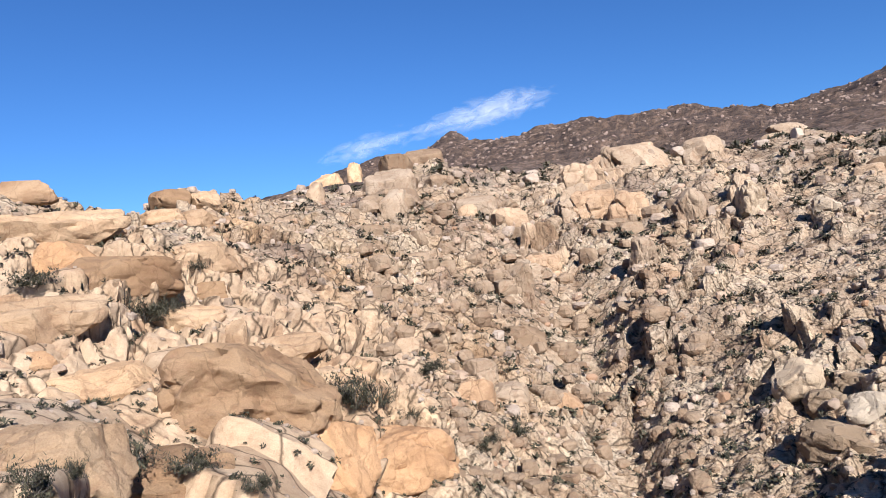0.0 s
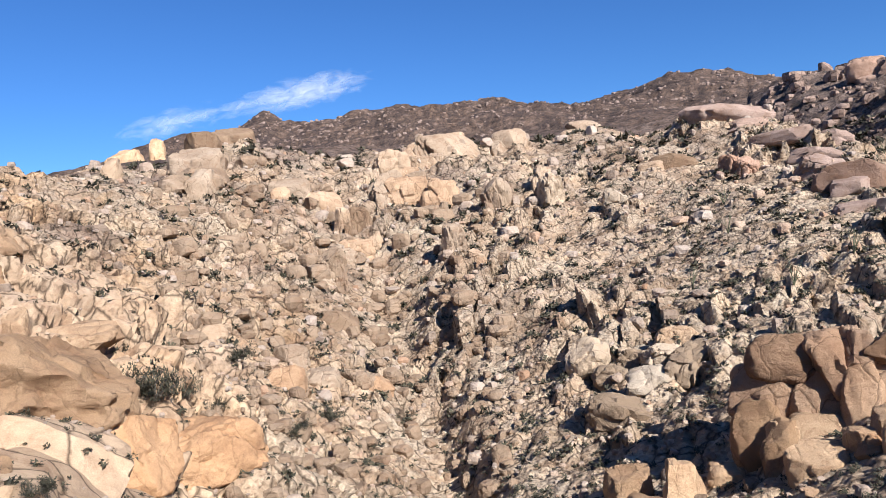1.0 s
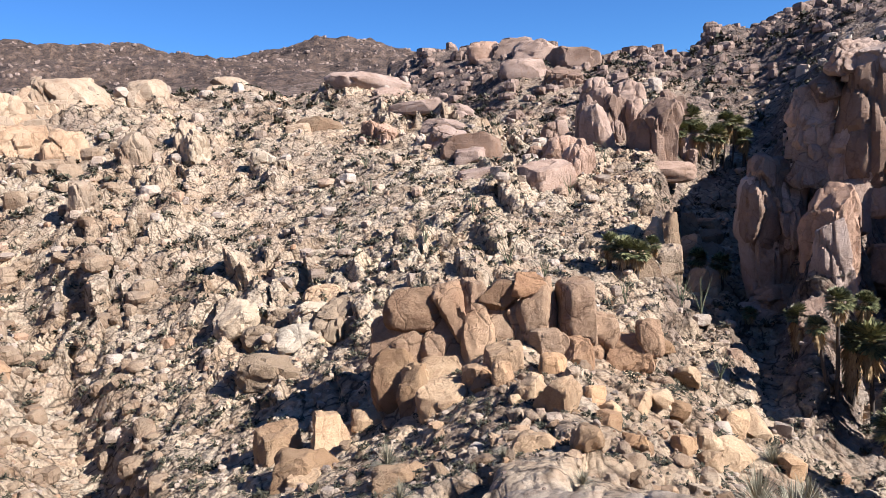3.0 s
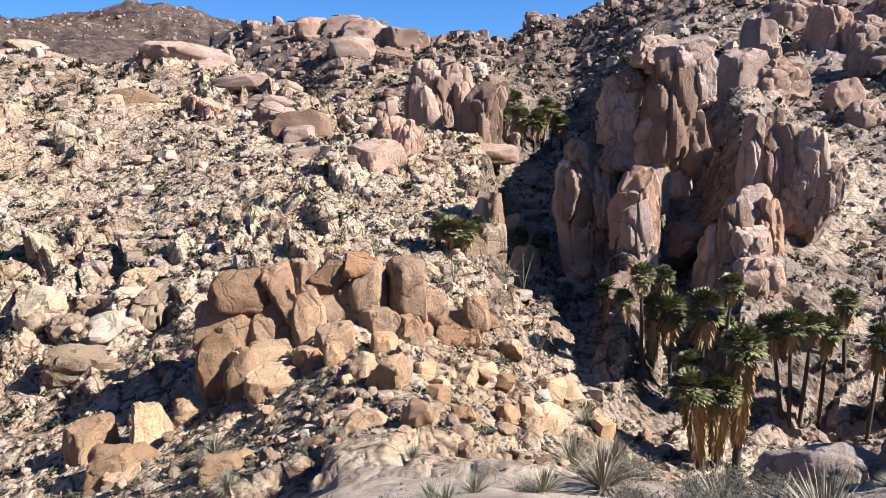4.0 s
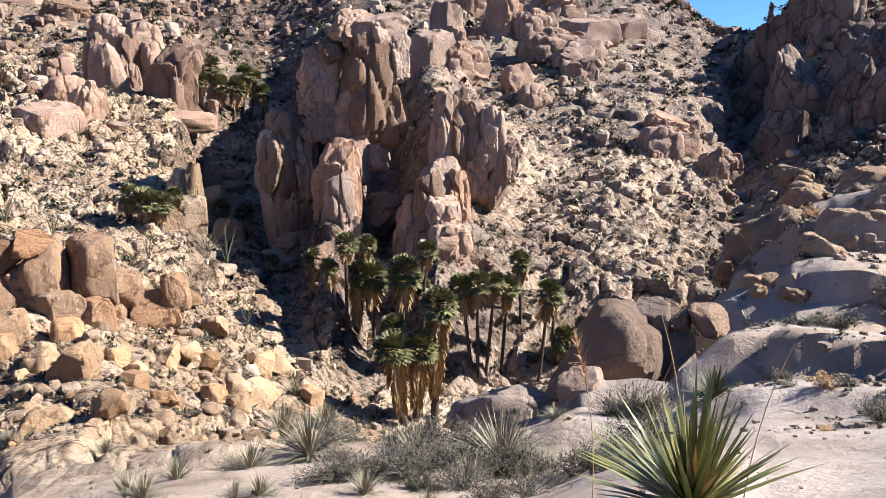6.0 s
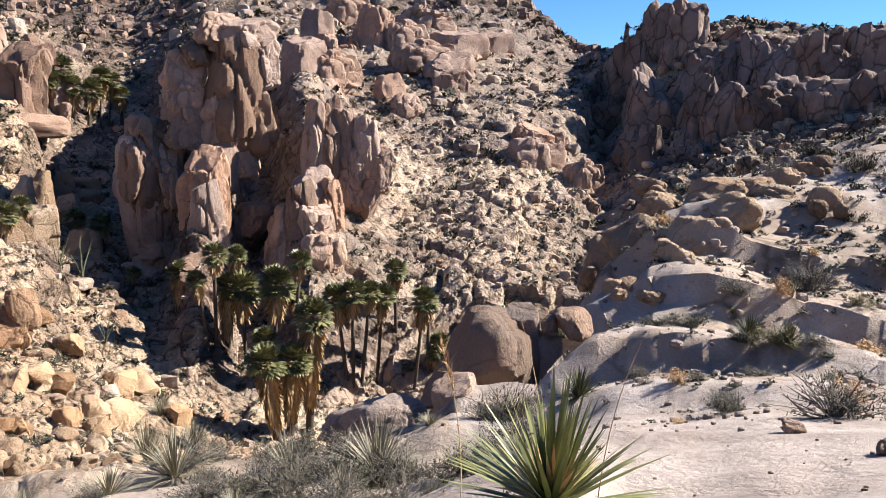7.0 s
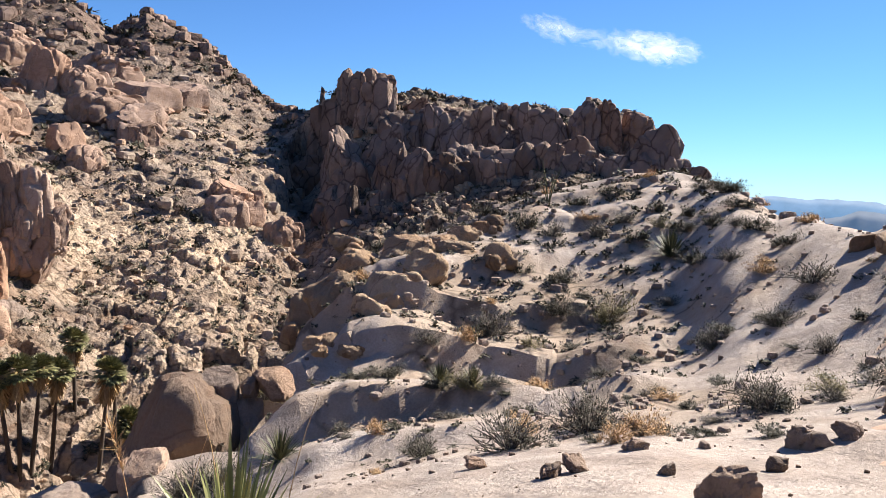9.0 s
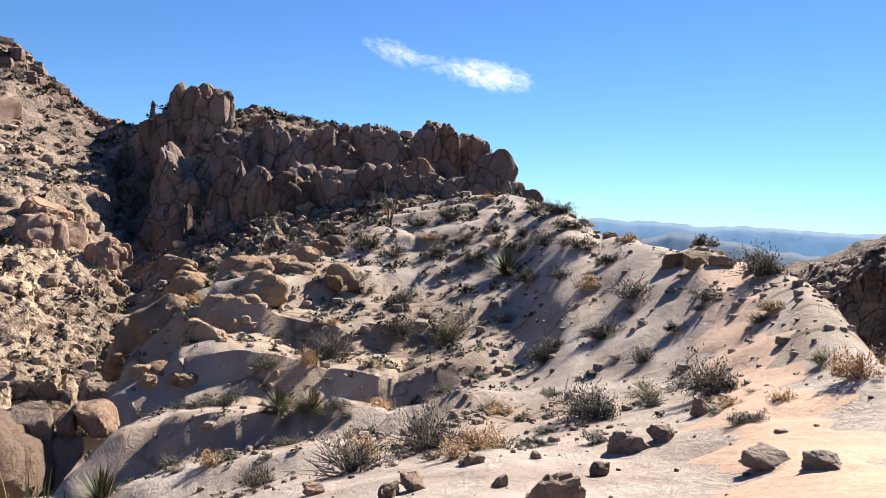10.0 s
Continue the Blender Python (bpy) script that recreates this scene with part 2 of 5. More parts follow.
def normals(g):
    a = np.roll(g, -1, 0) - np.roll(g, 1, 0)
    b = np.empty_like(g)
    b[:, 1:-1] = g[:, 2:] - g[:, :-2]
    b[:, 0], b[:, -1] = g[:, 1] - g[:, 0], g[:, -1] - g[:, -2]
    n = np.cross(a, b)
    n *= np.where(n[..., 2:] < 0, -1, 1)
    return n / np.maximum(np.linalg.norm(n, axis=-1, keepdims=True), 1e-9)


BB, RR = np.meshgrid(wrapped, RINGS, indexing="ij")
far_fade = np.clip((4500 - RR) / 2500, 0, 1)
# smooth pale slabs on the near spur, rough jointed rock everywhere else
slab = np.maximum(bump(BB, 88, 170, 7) * np.clip((105 - RR) / 18, 0, 1), np.clip((34 - RR) / 14, 0, 1))
left_slab = bump(BB, -80, -10, 12) * np.clip((170 - RR) / 50, 0, 1)
rough = np.clip(1 - slab - 0.92 * left_slab, 0.0, 1)
N0 = normals(LAND)
big = fbm(LAND / 26.0, 4, 2)
patchy = np.clip(0.38 + 3.2 * fbm(LAND / 34.0 + 40, 3, 44), 0, 1)
patchy = 0.1 + 1.05 * patchy * patchy * (3 - 2 * patchy)
warp = LAND + 1.6 * np.stack([fbm(LAND / 6.0, 2, 61), fbm(LAND / 6.0, 2, 62), fbm(LAND / 6.0, 2, 63)], -1)
g, who, tilt = blocks(warp / np.array([7.5, 7.5, 9.5]) + 3, 3)
g2, who2, tilt2 = blocks(warp / 3.4, 5)
g3, who3, tilt3 = blocks(LAND / 1.7, 6)
# upright fins of rock that run up the open slope
FIN = np.array([[0.805, -0.594, 0.0], [0.594, 0.805, 0.0], [0.0, 0.0, 1.0]])
gf, wf, tf = blocks((warp @ FIN.T) / np.array([4.2, 13.0, 7.0]), 35)
fins = bump(BB, 7, 44, 5) * bump(RR, 58, 310, 25)
fin_patch = np.clip(0.35 + 2.8 * fbm((LAND @ FIN.T) / np.array([22.0, 60.0, 40.0]) + 11, 3, 36), 0, 1)
near_soft = np.clip(RR / 120, 0.35, 1)
calmer = 1 - 0.35 * bump(BB, 6, 60, 6) * bump(RR, 62, 330, 20)  # gravelly slopes with fewer outcrops
outcrop = (1 - 0.45 * bump(BB, 64, 98, 5)) * (2.4 * who ** 1.5 * pillow(g, 0.22) + 3.4 * tilt - 0.9 * np.exp(-(g / 0.05) ** 2) + 1.1 * (0.1 + who2) * pillow(g2, 0.3) + 1.3 * tilt2)
lift = rough * far_fade * near_soft * (2.2 * big - 1.6 + calmer * patchy * (1 - 0.6 * fins) * outcrop + 0.8 * (1 - patchy) * who2 * np.where(who2 > 0.6, 1, 0) * pillow(g2, 0.4)
                                       + 0.5 * np.where(who3 > 0.45, who3, 0) * pillow(g3, 0.5) + 0.5 * tilt3 + fins * np.clip((RR - 60) / 70, 0.3, 1) * fin_patch * (5.2 * wf * pillow(gf, 0.2) + 6.5 * tf))
# a gully comes down between the slabs and the open slope
gully = np.interp(RR, [70, 100, 160, 250, 330], [13.0, 11.5, 8.8, 5.0, 3.5])
lift -= 6.5 * np.exp(-((BB - gully) / np.where(BB < gully, 3.6, 2.2)) ** 2) * bump(RR, 95, 250, 40)
far = np.clip((RR - 600) / 500, 0, 1) * far_fade
lift = lift * (1 - 0.5 * far) + far * (40 * fbm(LAND / 170.0, 6, 8) - 44 * np.abs(fbm(LAND / 110.0, 3, 18)) + 6)
gl, wl_, tl = blocks(warp / np.array([11.0, 6.0, 6.0]), 15)
swell = slab * np.clip((RR - 9) / 25, 0, 1)
# sheets of granite peel off in long rounded benches that step up away from the eye
across = (0.999 * LAND[..., 0] - 0.035 * LAND[..., 1]) / 8.0 + 1.3 * fbm(LAND / 24.0, 3, 24)
step = across % 1
bench = np.clip(step / 0.2, 0, 1)
bench = bench * bench * (3 - 2 * bench) - step
lift += swell * np.clip((134 - BB) / 16, 0.3, 1) * np.clip((150 - BB) / 18, 0, 1) * (1.6 * (bench - 0.6) * np.clip(0.85 + 1.3 * fbm(LAND / 30.0, 2, 27), 0.3, 1.2) + 0.5 * (1 - np.exp(-4 * gl)) * wl_ + 0.5 * tl + 0.5 * fbm(LAND / 12.0, 3, 21) - 0.4)
lift += np.clip((90 - RR) / 60, 0, 1) * slab * (0.09 * fbm(LAND / 1.3, 3, 31) + 0.3 * np.clip((RR - 6) / 10, 0, 1) * fbm(LAND / 3.5, 3, 32))
# broad cream sheets, folded and parted by thin cracks, breaking into blocks higher up
curl = LAND + 5.0 * np.stack([fbm(LAND / 17.0, 2, 64), fbm(LAND / 17.0, 2, 65), fbm(LAND / 17.0, 2, 66)], -1)
gs, ws, ts = blocks(curl / np.array([14.0, 14.0, 6.5]) + 9, 53)
upper = np.clip((RR - 62) / 35, 0, 1)
ledge = (LAND[..., 2] + 0.12 * LAND[..., 0] + 4.0 * fbm(LAND / 21.0, 3, 57)) / 4.6
shelf = ledge % 1
lift += left_slab * (3.4 * ws + 4.2 * ts - 3.0 * (1 - pillow(gs, 0.09)) + 1.7 * fbm(curl / 9.0, 3, 55) - 1.2
                     + 2.6 * (np.clip(shelf / 0.15, 0, 1) - shelf - 0.4) * np.clip(0.3 + 2.5 * fbm(LAND / 25.0 + 5, 2, 58), 0, 1)
                     + upper * (1.3 * who2 + 1.2 * tilt2 - 1.1 * (1 - pillow(g2, 0.12)) - 0.3) + (3.2 * who + 3.0 * tilt - 1.8 * (1 - pillow(g, 0.1)) - 1.2) * upper)
steep = np.clip((0.9 - N0[..., 2]) / 0.25, 0, 1)
LAND = LAND + N0 * lift[..., None]


def on(bearing, distance):
    """The point of the ground's surface at that bearing and distance."""
    b = (bearing + 44) % 360 - 44
    c = float(np.interp(b, BEARINGS, np.arange(len(BEARINGS))))
    r = float(np.interp(distance, RINGS, np.arange(len(RINGS))))
    c0, r0 = min(int(c), len(BEARINGS) - 2), min(int(r), len(RINGS) - 2)
    u, v = c - c0, r - r0
    p = (LAND[c0, r0] * (1 - u) * (1 - v) + LAND[c0 + 1, r0] * u * (1 - v) + LAND[c0, r0 + 1] * (1 - u) * v + LAND[c0 + 1, r0 + 1] * u * v)
    return Vector(p)



RISE = np.degrees(np.arctan2(LAND[:, :, 2], np.hypot(LAND[:, :, 0], LAND[:, :, 1])))


def meet(bearing, rise, start=2.0):
    """The distance at which the ground first comes up to that rise."""
    b = (bearing + 44) % 360 - 44
    c = int(round(float(np.interp(b, BEARINGS, np.arange(len(BEARINGS))))))
    c = min(c, len(BEARINGS) - 1)
    ok = np.nonzero((RISE[c] >= rise) & (RINGS > start))[0]
    return float(RINGS[ok[0]]) if len(ok) else 0.0


def at(bearing, distance, rise):
    b, e = radians(bearing), radians(rise)
    return Vector((distance * math.sin(b), distance * math.cos(b), distance * math.tan(e)))

# ---- materials ----
def node_material(name):
    m = bpy.data.materials.new(name)
    m.use_nodes = True
    return m, m.node_tree.nodes, m.node_tree.links, m.node_tree.nodes["Principled BSDF"]


def ramp(n, stops, mode="LINEAR"):
    r = n.new("ShaderNodeValToRGB")
    r.color_ramp.interpolation = mode
    while len(r.color_ramp.elements) < len(stops):
        r.color_ramp.elements.new(0.5)
    for e, (p, c) in zip(r.color_ramp.elements, stops):
        e.position, e.color = p, (*c, 1)
    return r


def mix(n, l, kind, fac, a, b):
    x = n.new("ShaderNodeMix")
    x.data_type, x.blend_type = "RGBA", kind
    for sock, v in ((x.inputs["Factor"], fac), (x.inputs["A"], a), (x.inputs["B"], b)):
        if isinstance(v, (int, float)):
            sock.default_value = v
        elif isinstance(v, tuple):
            sock.default_value = (*v, 1)
        else:
            l.new(v, sock)
    return x.outputs["Result"]


def noise_node(n, l, coord, scale, detail=4, rough=0.6, distort=0.0):
    x = n.new("ShaderNodeTexNoise")
    x.inputs["Scale"].default_value, x.inputs["Detail"].default_value = scale, detail
    x.inputs["Roughness"].default_value, x.inputs["Distortion"].default_value = rough, distort
    l.new(coord, x.inputs["Vector"])
    return x.outputs["Fac"]


def cells_node(n, l, coord, scale, feature="DISTANCE_TO_EDGE"):
    x = n.new("ShaderNodeTexVoronoi")
    x.feature = feature
    x.inputs["Scale"].default_value = scale
    l.new(coord, x.inputs["Vector"])
    return x


def rock_material(name, light, mid, dark, varnish=0.35, joints=0.0, tones=False, grit=1.0, own=True, seam=0.016):
    """Weathered granite: grain, stains of desert varnish, hairline joints and pits."""
    m, n, l, b = node_material(name)
    geo = n.new("ShaderNodeNewGeometry")
    pos = geo.outputs["Position"]
    big = ramp(n, [(0.3, dark), (0.5, mid), (0.72, light)])
    l.new(noise_node(n, l, pos, 0.11, 5, 0.62, 0.4), big.inputs["Fac"])
    col = big.outputs["Color"]
    if own:
        # each stone a little different
        info = n.new("ShaderNodeObjectInfo")
        per = ramp(n, [(0.0, (0.58, 0.5, 0.43)), (0.45, (1, 1, 1)), (0.8, (1.15, 1.08, 1.0)), (1.0, (1.05, 0.86, 0.7))])
        l.new(info.outputs["Random"], per.inputs["Fac"])
        col = mix(n, l, "MULTIPLY", 1.0, col, per.outputs["Color"])
    else:
        isl = ramp(n, [(0.0, (0.66, 0.6, 0.54)), (0.4, (1, 1, 1)), (0.8, (1.12, 1.04, 0.96)), (1.0, (0.95, 0.72, 0.55))])
        l.new(geo.outputs["Random Per Island"], isl.inputs["Fac"])
        if not tones:
            col = mix(n, l, "MULTIPLY", 1.0, col, isl.outputs["Color"])
    if tones:
        # the kind of rock or soil at each place: pale slab, brown varnished rock, gravel slope
        att = n.new("ShaderNodeAttribute")
        att.attribute_name = "rock_kind"
        sep = n.new("ShaderNodeSeparateColor")
        l.new(att.outputs["Color"], sep.inputs["Color"])
        wear = n.new("ShaderNodeAttribute")
        wear.attribute_name = "wear"
        warm = n.new("ShaderNodeAttribute")
        warm.attribute_name = "warm"
        rust = ramp(n, [(0.32, (0.22, 0.125, 0.07)), (0.5, (0.44, 0.3, 0.182)), (0.7, (0.55, 0.405, 0.265))])
        l.new(noise_node(n, l, pos, 0.16, 7, 0.68, 0.6), rust.inputs["Fac"])
        col = mix(n, l, "MIX", warm.outputs["Fac"], col, rust.outputs["Color"])
        brown = ramp(n, [(0.36, (0.05, 0.04, 0.034)), (0.5, (0.15, 0.11, 0.09)), (0.66, (0.30, 0.22, 0.175))])
        l.new(noise_node(n, l, pos, 0.075, 9, 0.75, 0.3), brown.inputs["Fac"])
        col = mix(n, l, "MIX", sep.outputs["Green"], col, brown.outputs["Color"])
        pale = ramp(n, [(0.3, (0.25, 0.197, 0.162)), (0.5, (0.37, 0.302, 0.252)), (0.72, (0.49, 0.412, 0.352))])
        l.new(noise_node(n, l, pos, 0.3, 6, 0.65, 0.5), pale.inputs["Fac"])
        col = mix(n, l, "MIX", sep.outputs["Red"], col, pale.outputs["Color"])
        # grit and pebbles of the gravel
        peb = cells_node(n, l, pos, 2.6, "F1")
        gr = ramp(n, [(0.0, (0.2, 0.155, 0.11)), (0.35, (0.52, 0.425, 0.315)), (1.0, (0.33, 0.25, 0.175))])
        l.new(peb.outputs["Color"], gr.inputs["Fac"])
        col = mix(n, l, "MIX", sep.outputs["Blue"], col, gr.outputs["Color"])
        # single stones differ in tone
        each = cells_node(n, l, pos, 1.1, "F1")
        tone = ramp(n, [(0.0, (0.62, 0.57, 0.52)), (0.3, (0.95, 0.91, 0.86)), (0.6, (1.05, 1.03, 1.0)), (1.0, (1.25, 1.22, 1.16))])
        l.new(each.outputs["Color"], tone.inputs["Fac"])
        less = n.new("ShaderNodeMath")
        less.operation = "MULTIPLY_ADD"
        l.new(wear.outputs["Fac"], less.inputs[0])
        less.inputs[1].default_value, less.inputs[2].default_value = -0.8, 0.85
        col = mix(n, l, "MULTIPLY", less.outputs[0], col, tone.outputs["Color"])
        # neighbouring blocks differ in tone
        bt = ramp(n, [(0.0, (0.42, 0.41, 0.42)), (0.12, (0.72, 0.66, 0.6)), (0.5, (1, 1, 1)), (0.9, (1.15, 1.12, 1.06))])
        l.new(att.outputs["Alpha"], bt.inputs["Fac"])
        col = mix(n, l, "MULTIPLY", 1.0, col, bt.outputs["Color"])
    # a crooked grid for the joints
    wob = n.new("ShaderNodeTexNoise")
    wob.inputs["Scale"].default_value, wob.inputs["Detail"].default_value = 0.35, 3
    l.new(pos, wob.inputs["Vector"])
    vm = n.new("ShaderNodeVectorMath")
    vm.operation = "MULTIPLY_ADD"
    l.new(wob.outputs["Color"], vm.inputs[0])
    vm.inputs[1].default_value = (2.0, 2.0, 2.0)
    l.new(pos, vm.inputs[2])
    bent = vm.outputs[0]
    # rust and varnish streaks
    st = ramp(n, [(0.50, (0, 0, 0)), (0.66, (1, 1, 1))])
    l.new(noise_node(n, l, pos, 0.42, 6, 0.7, 1.2), st.inputs["Fac"])
    amount = n.new("ShaderNodeMath")
    amount.operation = "MULTIPLY"
    amount.inputs[1].default_value = varnish
    l.new(st.outputs["Color"], amount.inputs[0])
    stain = amount.outputs[0]
    if tones:
        clean = n.new("ShaderNodeMath")
        clean.operation = "MULTIPLY_ADD"
        l.new(sep.outputs["Red"], clean.inputs[0])
        clean.inputs[1].default_value, clean.inputs[2].default_value = -0.7, 1.0
        both = n.new("ShaderNodeMath")
        both.operation = "MULTIPLY"
        l.new(stain, both.inputs[0])
        l.new(clean.outputs[0], both.inputs[1])
        stain = both.outputs[0]
    col = mix(n, l, "MIX", stain, col, (0.23, 0.125, 0.07))
    if joints:
        # the shade inside the joints is put into the colour as dark lines
        tall = n.new("ShaderNodeMapping")
        tall.inputs["Scale"].default_value = (1.0, 1.0, 0.55)
        l.new(bent, tall.inputs["Vector"])
        edge = cells_node(n, l, tall.outputs["Vector"], 0.22)
        wid = ramp(n, [(0.0, (0.12, 0.1, 0.09) if tones else (0.3, 0.26, 0.24)), (0.05 if tones else seam, (1, 1, 1))])
        l.new(edge.outputs["Distance"], wid.inputs["Fac"])
        much = min(1.0, joints * 1.6)
        if tones:
            spare = n.new("ShaderNodeMath")  # none on the worn slabs
            spare.operation = "MULTIPLY_ADD"
            l.new(sep.outputs["Red"], spare.inputs[0])
            spare.inputs[1].default_value, spare.inputs[2].default_value = -much, much
            much = spare.outputs[0]
        col = mix(n, l, "MULTIPLY", much, col, wid.outputs["Color"])
    # speckle of quartz and mica
    sp = ramp(n, [(0.3, (0.8, 0.8, 0.8)), (0.7, (1.14, 1.14, 1.14))])
    l.new(noise_node(n, l, pos, 9.0, 5, 0.75), sp.inputs["Fac"])
    col = mix(n, l, "MULTIPLY", 1.0, col, sp.outputs["Color"])
    # relief
    bmp = n.new("ShaderNodeBump")
    bmp.inputs["Strength"].default_value = 0.95 * grit
    bmp.inputs["Distance"].default_value = 0.5
    if tones:
        calm = n.new("ShaderNodeMath")  # worn slabs are smoother
        calm.operation = "MULTIPLY_ADD"
        l.new(wear.outputs["Fac"], calm.inputs[0])
        calm.inputs[1].default_value, calm.inputs[2].default_value = -0.4, 0.95
        l.new(calm.outputs[0], bmp.inputs["Strength"])
    l.new(noise_node(n, l, pos, 1.5, 8, 0.72, 0.3), bmp.inputs["Height"])
    last = bmp
    if tones:
        b3 = n.new("ShaderNodeBump")
        b3.inputs["Strength"].default_value, b3.inputs["Distance"].default_value = 0.45, 4.0
        flat = n.new("ShaderNodeMath")
        flat.operation = "MULTIPLY_ADD"
        l.new(wear.outputs["Fac"], flat.inputs[0])
        flat.inputs[1].default_value, flat.inputs[2].default_value = -0.38, 0.45
        l.new(flat.outputs[0], b3.inputs["Strength"])
        l.new(noise_node(n, l, pos, 0.16, 7, 0.7, 0.4), b3.inputs["Height"])
        b4 = n.new("ShaderNodeBump")  # sand and grit
        b4.inputs["Strength"].default_value, b4.inputs["Distance"].default_value = 0.5, 0.07
        l.new(noise_node(n, l, pos, 14.0, 4, 0.7, 0.2), b4.inputs["Height"])
        l.new(bmp.outputs["Normal"], b4.inputs["Normal"])
        last = b4
        l.new(b3.outputs["Normal"], bmp.inputs["Normal"])
        # broken stones of two sizes
        for size, deep in ((0.75, 1.1), (1.9, 0.5)):
            heap = cells_node(n, l, bent if size < 1 else pos, size, "F1")
            bs = n.new("ShaderNodeBump")
            bs.invert = True
            bs.inputs["Distance"].default_value = deep
            some = n.new("ShaderNodeMath")
            some.operation = "MULTIPLY_ADD"
            l.new(wear.outputs["Fac"], some.inputs[0])
            some.inputs[1].default_value, some.inputs[2].default_value = -0.58, 0.6
            l.new(some.outputs[0], bs.inputs["Strength"])
            l.new(heap.outputs["Distance"], bs.inputs["Height"])
            l.new(last.outputs["Normal"], bs.inputs["Normal"])
            last = bs
    if joints and not tones:
        vor = cells_node(n, l, tall.outputs["Vector"], 0.22)
        crack = ramp(n, [(0.0, (0, 0, 0)), (0.035, (1, 1, 1))])
        l.new(vor.outputs["Distance"], crack.inputs["Fac"])
        b2 = n.new("ShaderNodeBump")
        b2.inputs["Strength"].default_value, b2.inputs["Distance"].default_value = 0.8 * joints, 0.5
        l.new(crack.outputs["Color"], b2.inputs["Height"])
        l.new(bmp.outputs["Normal"], b2.inputs["Normal"])
        last = b2
    l.new(last.outputs["Normal"], b.inputs["Normal"])
    l.new(col, b.inputs["Base Color"])
    b.inputs["Roughness"].default_value = 0.92
    b.inputs["Specular IOR Level"].default_value = 0.2
    return m


TAN = ((0.54, 0.425, 0.31), (0.44, 0.33, 0.228), (0.29, 0.198, 0.13))
LAND_ROCK = rock_material("weathered_granite", *TAN, 0.45, 0.55, True, own=False)
TAN_ROCK = rock_material("tan_granite", (0.45, 0.345, 0.245), (0.36, 0.265, 0.18), (0.24, 0.162, 0.107), 0.5, 0.35)
WARM_ROCK = rock_material("orange_granite", (0.42, 0.295, 0.195), (0.32, 0.21, 0.132), (0.21, 0.125, 0.077), 0.5, 0.4)
CREAM_ROCK = rock_material("cream_granite", (0.52, 0.375, 0.24), (0.43, 0.292, 0.176), (0.29, 0.178, 0.102), 0.5, 0.2, grit=0.95)
PALE_ROCK = rock_material("pale_granite", (0.50, 0.405, 0.3), (0.42, 0.33, 0.235), (0.33, 0.25, 0.172), 0.15, 0.3)
PINK_ROCK = rock_material("pink_granite", (0.49, 0.37, 0.3), (0.39, 0.285, 0.225), (0.27, 0.187, 0.143), 0.45, 0.2)
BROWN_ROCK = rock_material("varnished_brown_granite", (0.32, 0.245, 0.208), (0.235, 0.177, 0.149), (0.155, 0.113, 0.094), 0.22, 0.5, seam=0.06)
ROSE_ROCK = rock_material("rose_granite", (0.42, 0.305, 0.24), (0.325, 0.228, 0.176), (0.22, 0.147, 0.11), 0.45, 0.2)
GREY_ROCK = rock_material("grey_pink_granite", (0.36, 0.292, 0.248), (0.285, 0.228, 0.192), (0.205, 0.16, 0.13), 0.35, 0.2, grit=0.75)
RUBBLE_ROCK = rock_material("rubble_granite", (0.48, 0.39, 0.315), (0.39, 0.308, 0.24), (0.265, 0.195, 0.145), 0.35, 0.0, own=False)


def leaf_material(name, a, b_, rough=0.7, through=0.0, island=True):
    m, n, l, b = node_material(name)
    geo = n.new("ShaderNodeNewGeometry")
    r = ramp(n, [(0.0, a), (1.0, b_)])
    l.new(geo.outputs["Random Per Island"], r.inputs["Fac"])
    grain = ramp(n, [(0.3, (0.7, 0.7, 0.7)), (0.7, (1.2, 1.2, 1.2))])
    l.new(noise_node(n, l, geo.outputs["Position"], 6.0, 3), grain.inputs["Fac"])
    l.new(mix(n, l, "MULTIPLY", 1.0, r.outputs["Color"], grain.outputs["Color"]), b.inputs["Base Color"])
    b.inputs["Roughness"].default_value = rough
    b.inputs["Specular IOR Level"].default_value = 0.3
    if through:
        b.inputs["Transmission Weight"].default_value = 0.0
        b.inputs["Subsurface Weight"].default_value = through
        b.inputs["Subsurface Radius"].default_value = (0.02, 0.03, 0.01)
    return m


PALM_GREEN = leaf_material("palm_leaf", (0.06, 0.068, 0.028), (0.29, 0.265, 0.12), 0.45)
PALM_DEAD = leaf_material("dead_palm_leaf", (0.24, 0.15, 0.07), (0.46, 0.31, 0.155), 0.85)
PALM_BARK = leaf_material("palm_bark", (0.055, 0.04, 0.03), (0.075, 0.055, 0.042), 0.95)
SCRUB = leaf_material("scrub_leaf", (0.026, 0.024, 0.014), (0.088, 0.076, 0.044), 0.8)
SCRUB_YELLOW = leaf_material("yellow_scrub_leaf", (0.14, 0.12, 0.045), (0.27, 0.22, 0.09), 0.8)
DRY = leaf_material("dry_straw", (0.33, 0.20, 0.09), (0.55, 0.36, 0.19), 0.85)
TWIG = leaf_material("grey_twig", (0.10, 0.085, 0.07), (0.20, 0.17, 0.14), 0.9)
DUSTY_GREEN = leaf_material("dusty_yucca_blade", (0.045, 0.048, 0.022), (0.15, 0.145, 0.07), 0.6)
YUCCA_GREEN = leaf_material("yucca_blade", (0.09, 0.1, 0.03), (0.28, 0.27, 0.095), 0.45)
OCOTILLO_GREEN = leaf_material("ocotillo_wand", (0.08, 0.085, 0.045), (0.14, 0.14, 0.08), 0.85)
GRASS = leaf_material("bear_grass", (0.16, 0.145, 0.095), (0.36, 0.31, 0.215), 0.7)


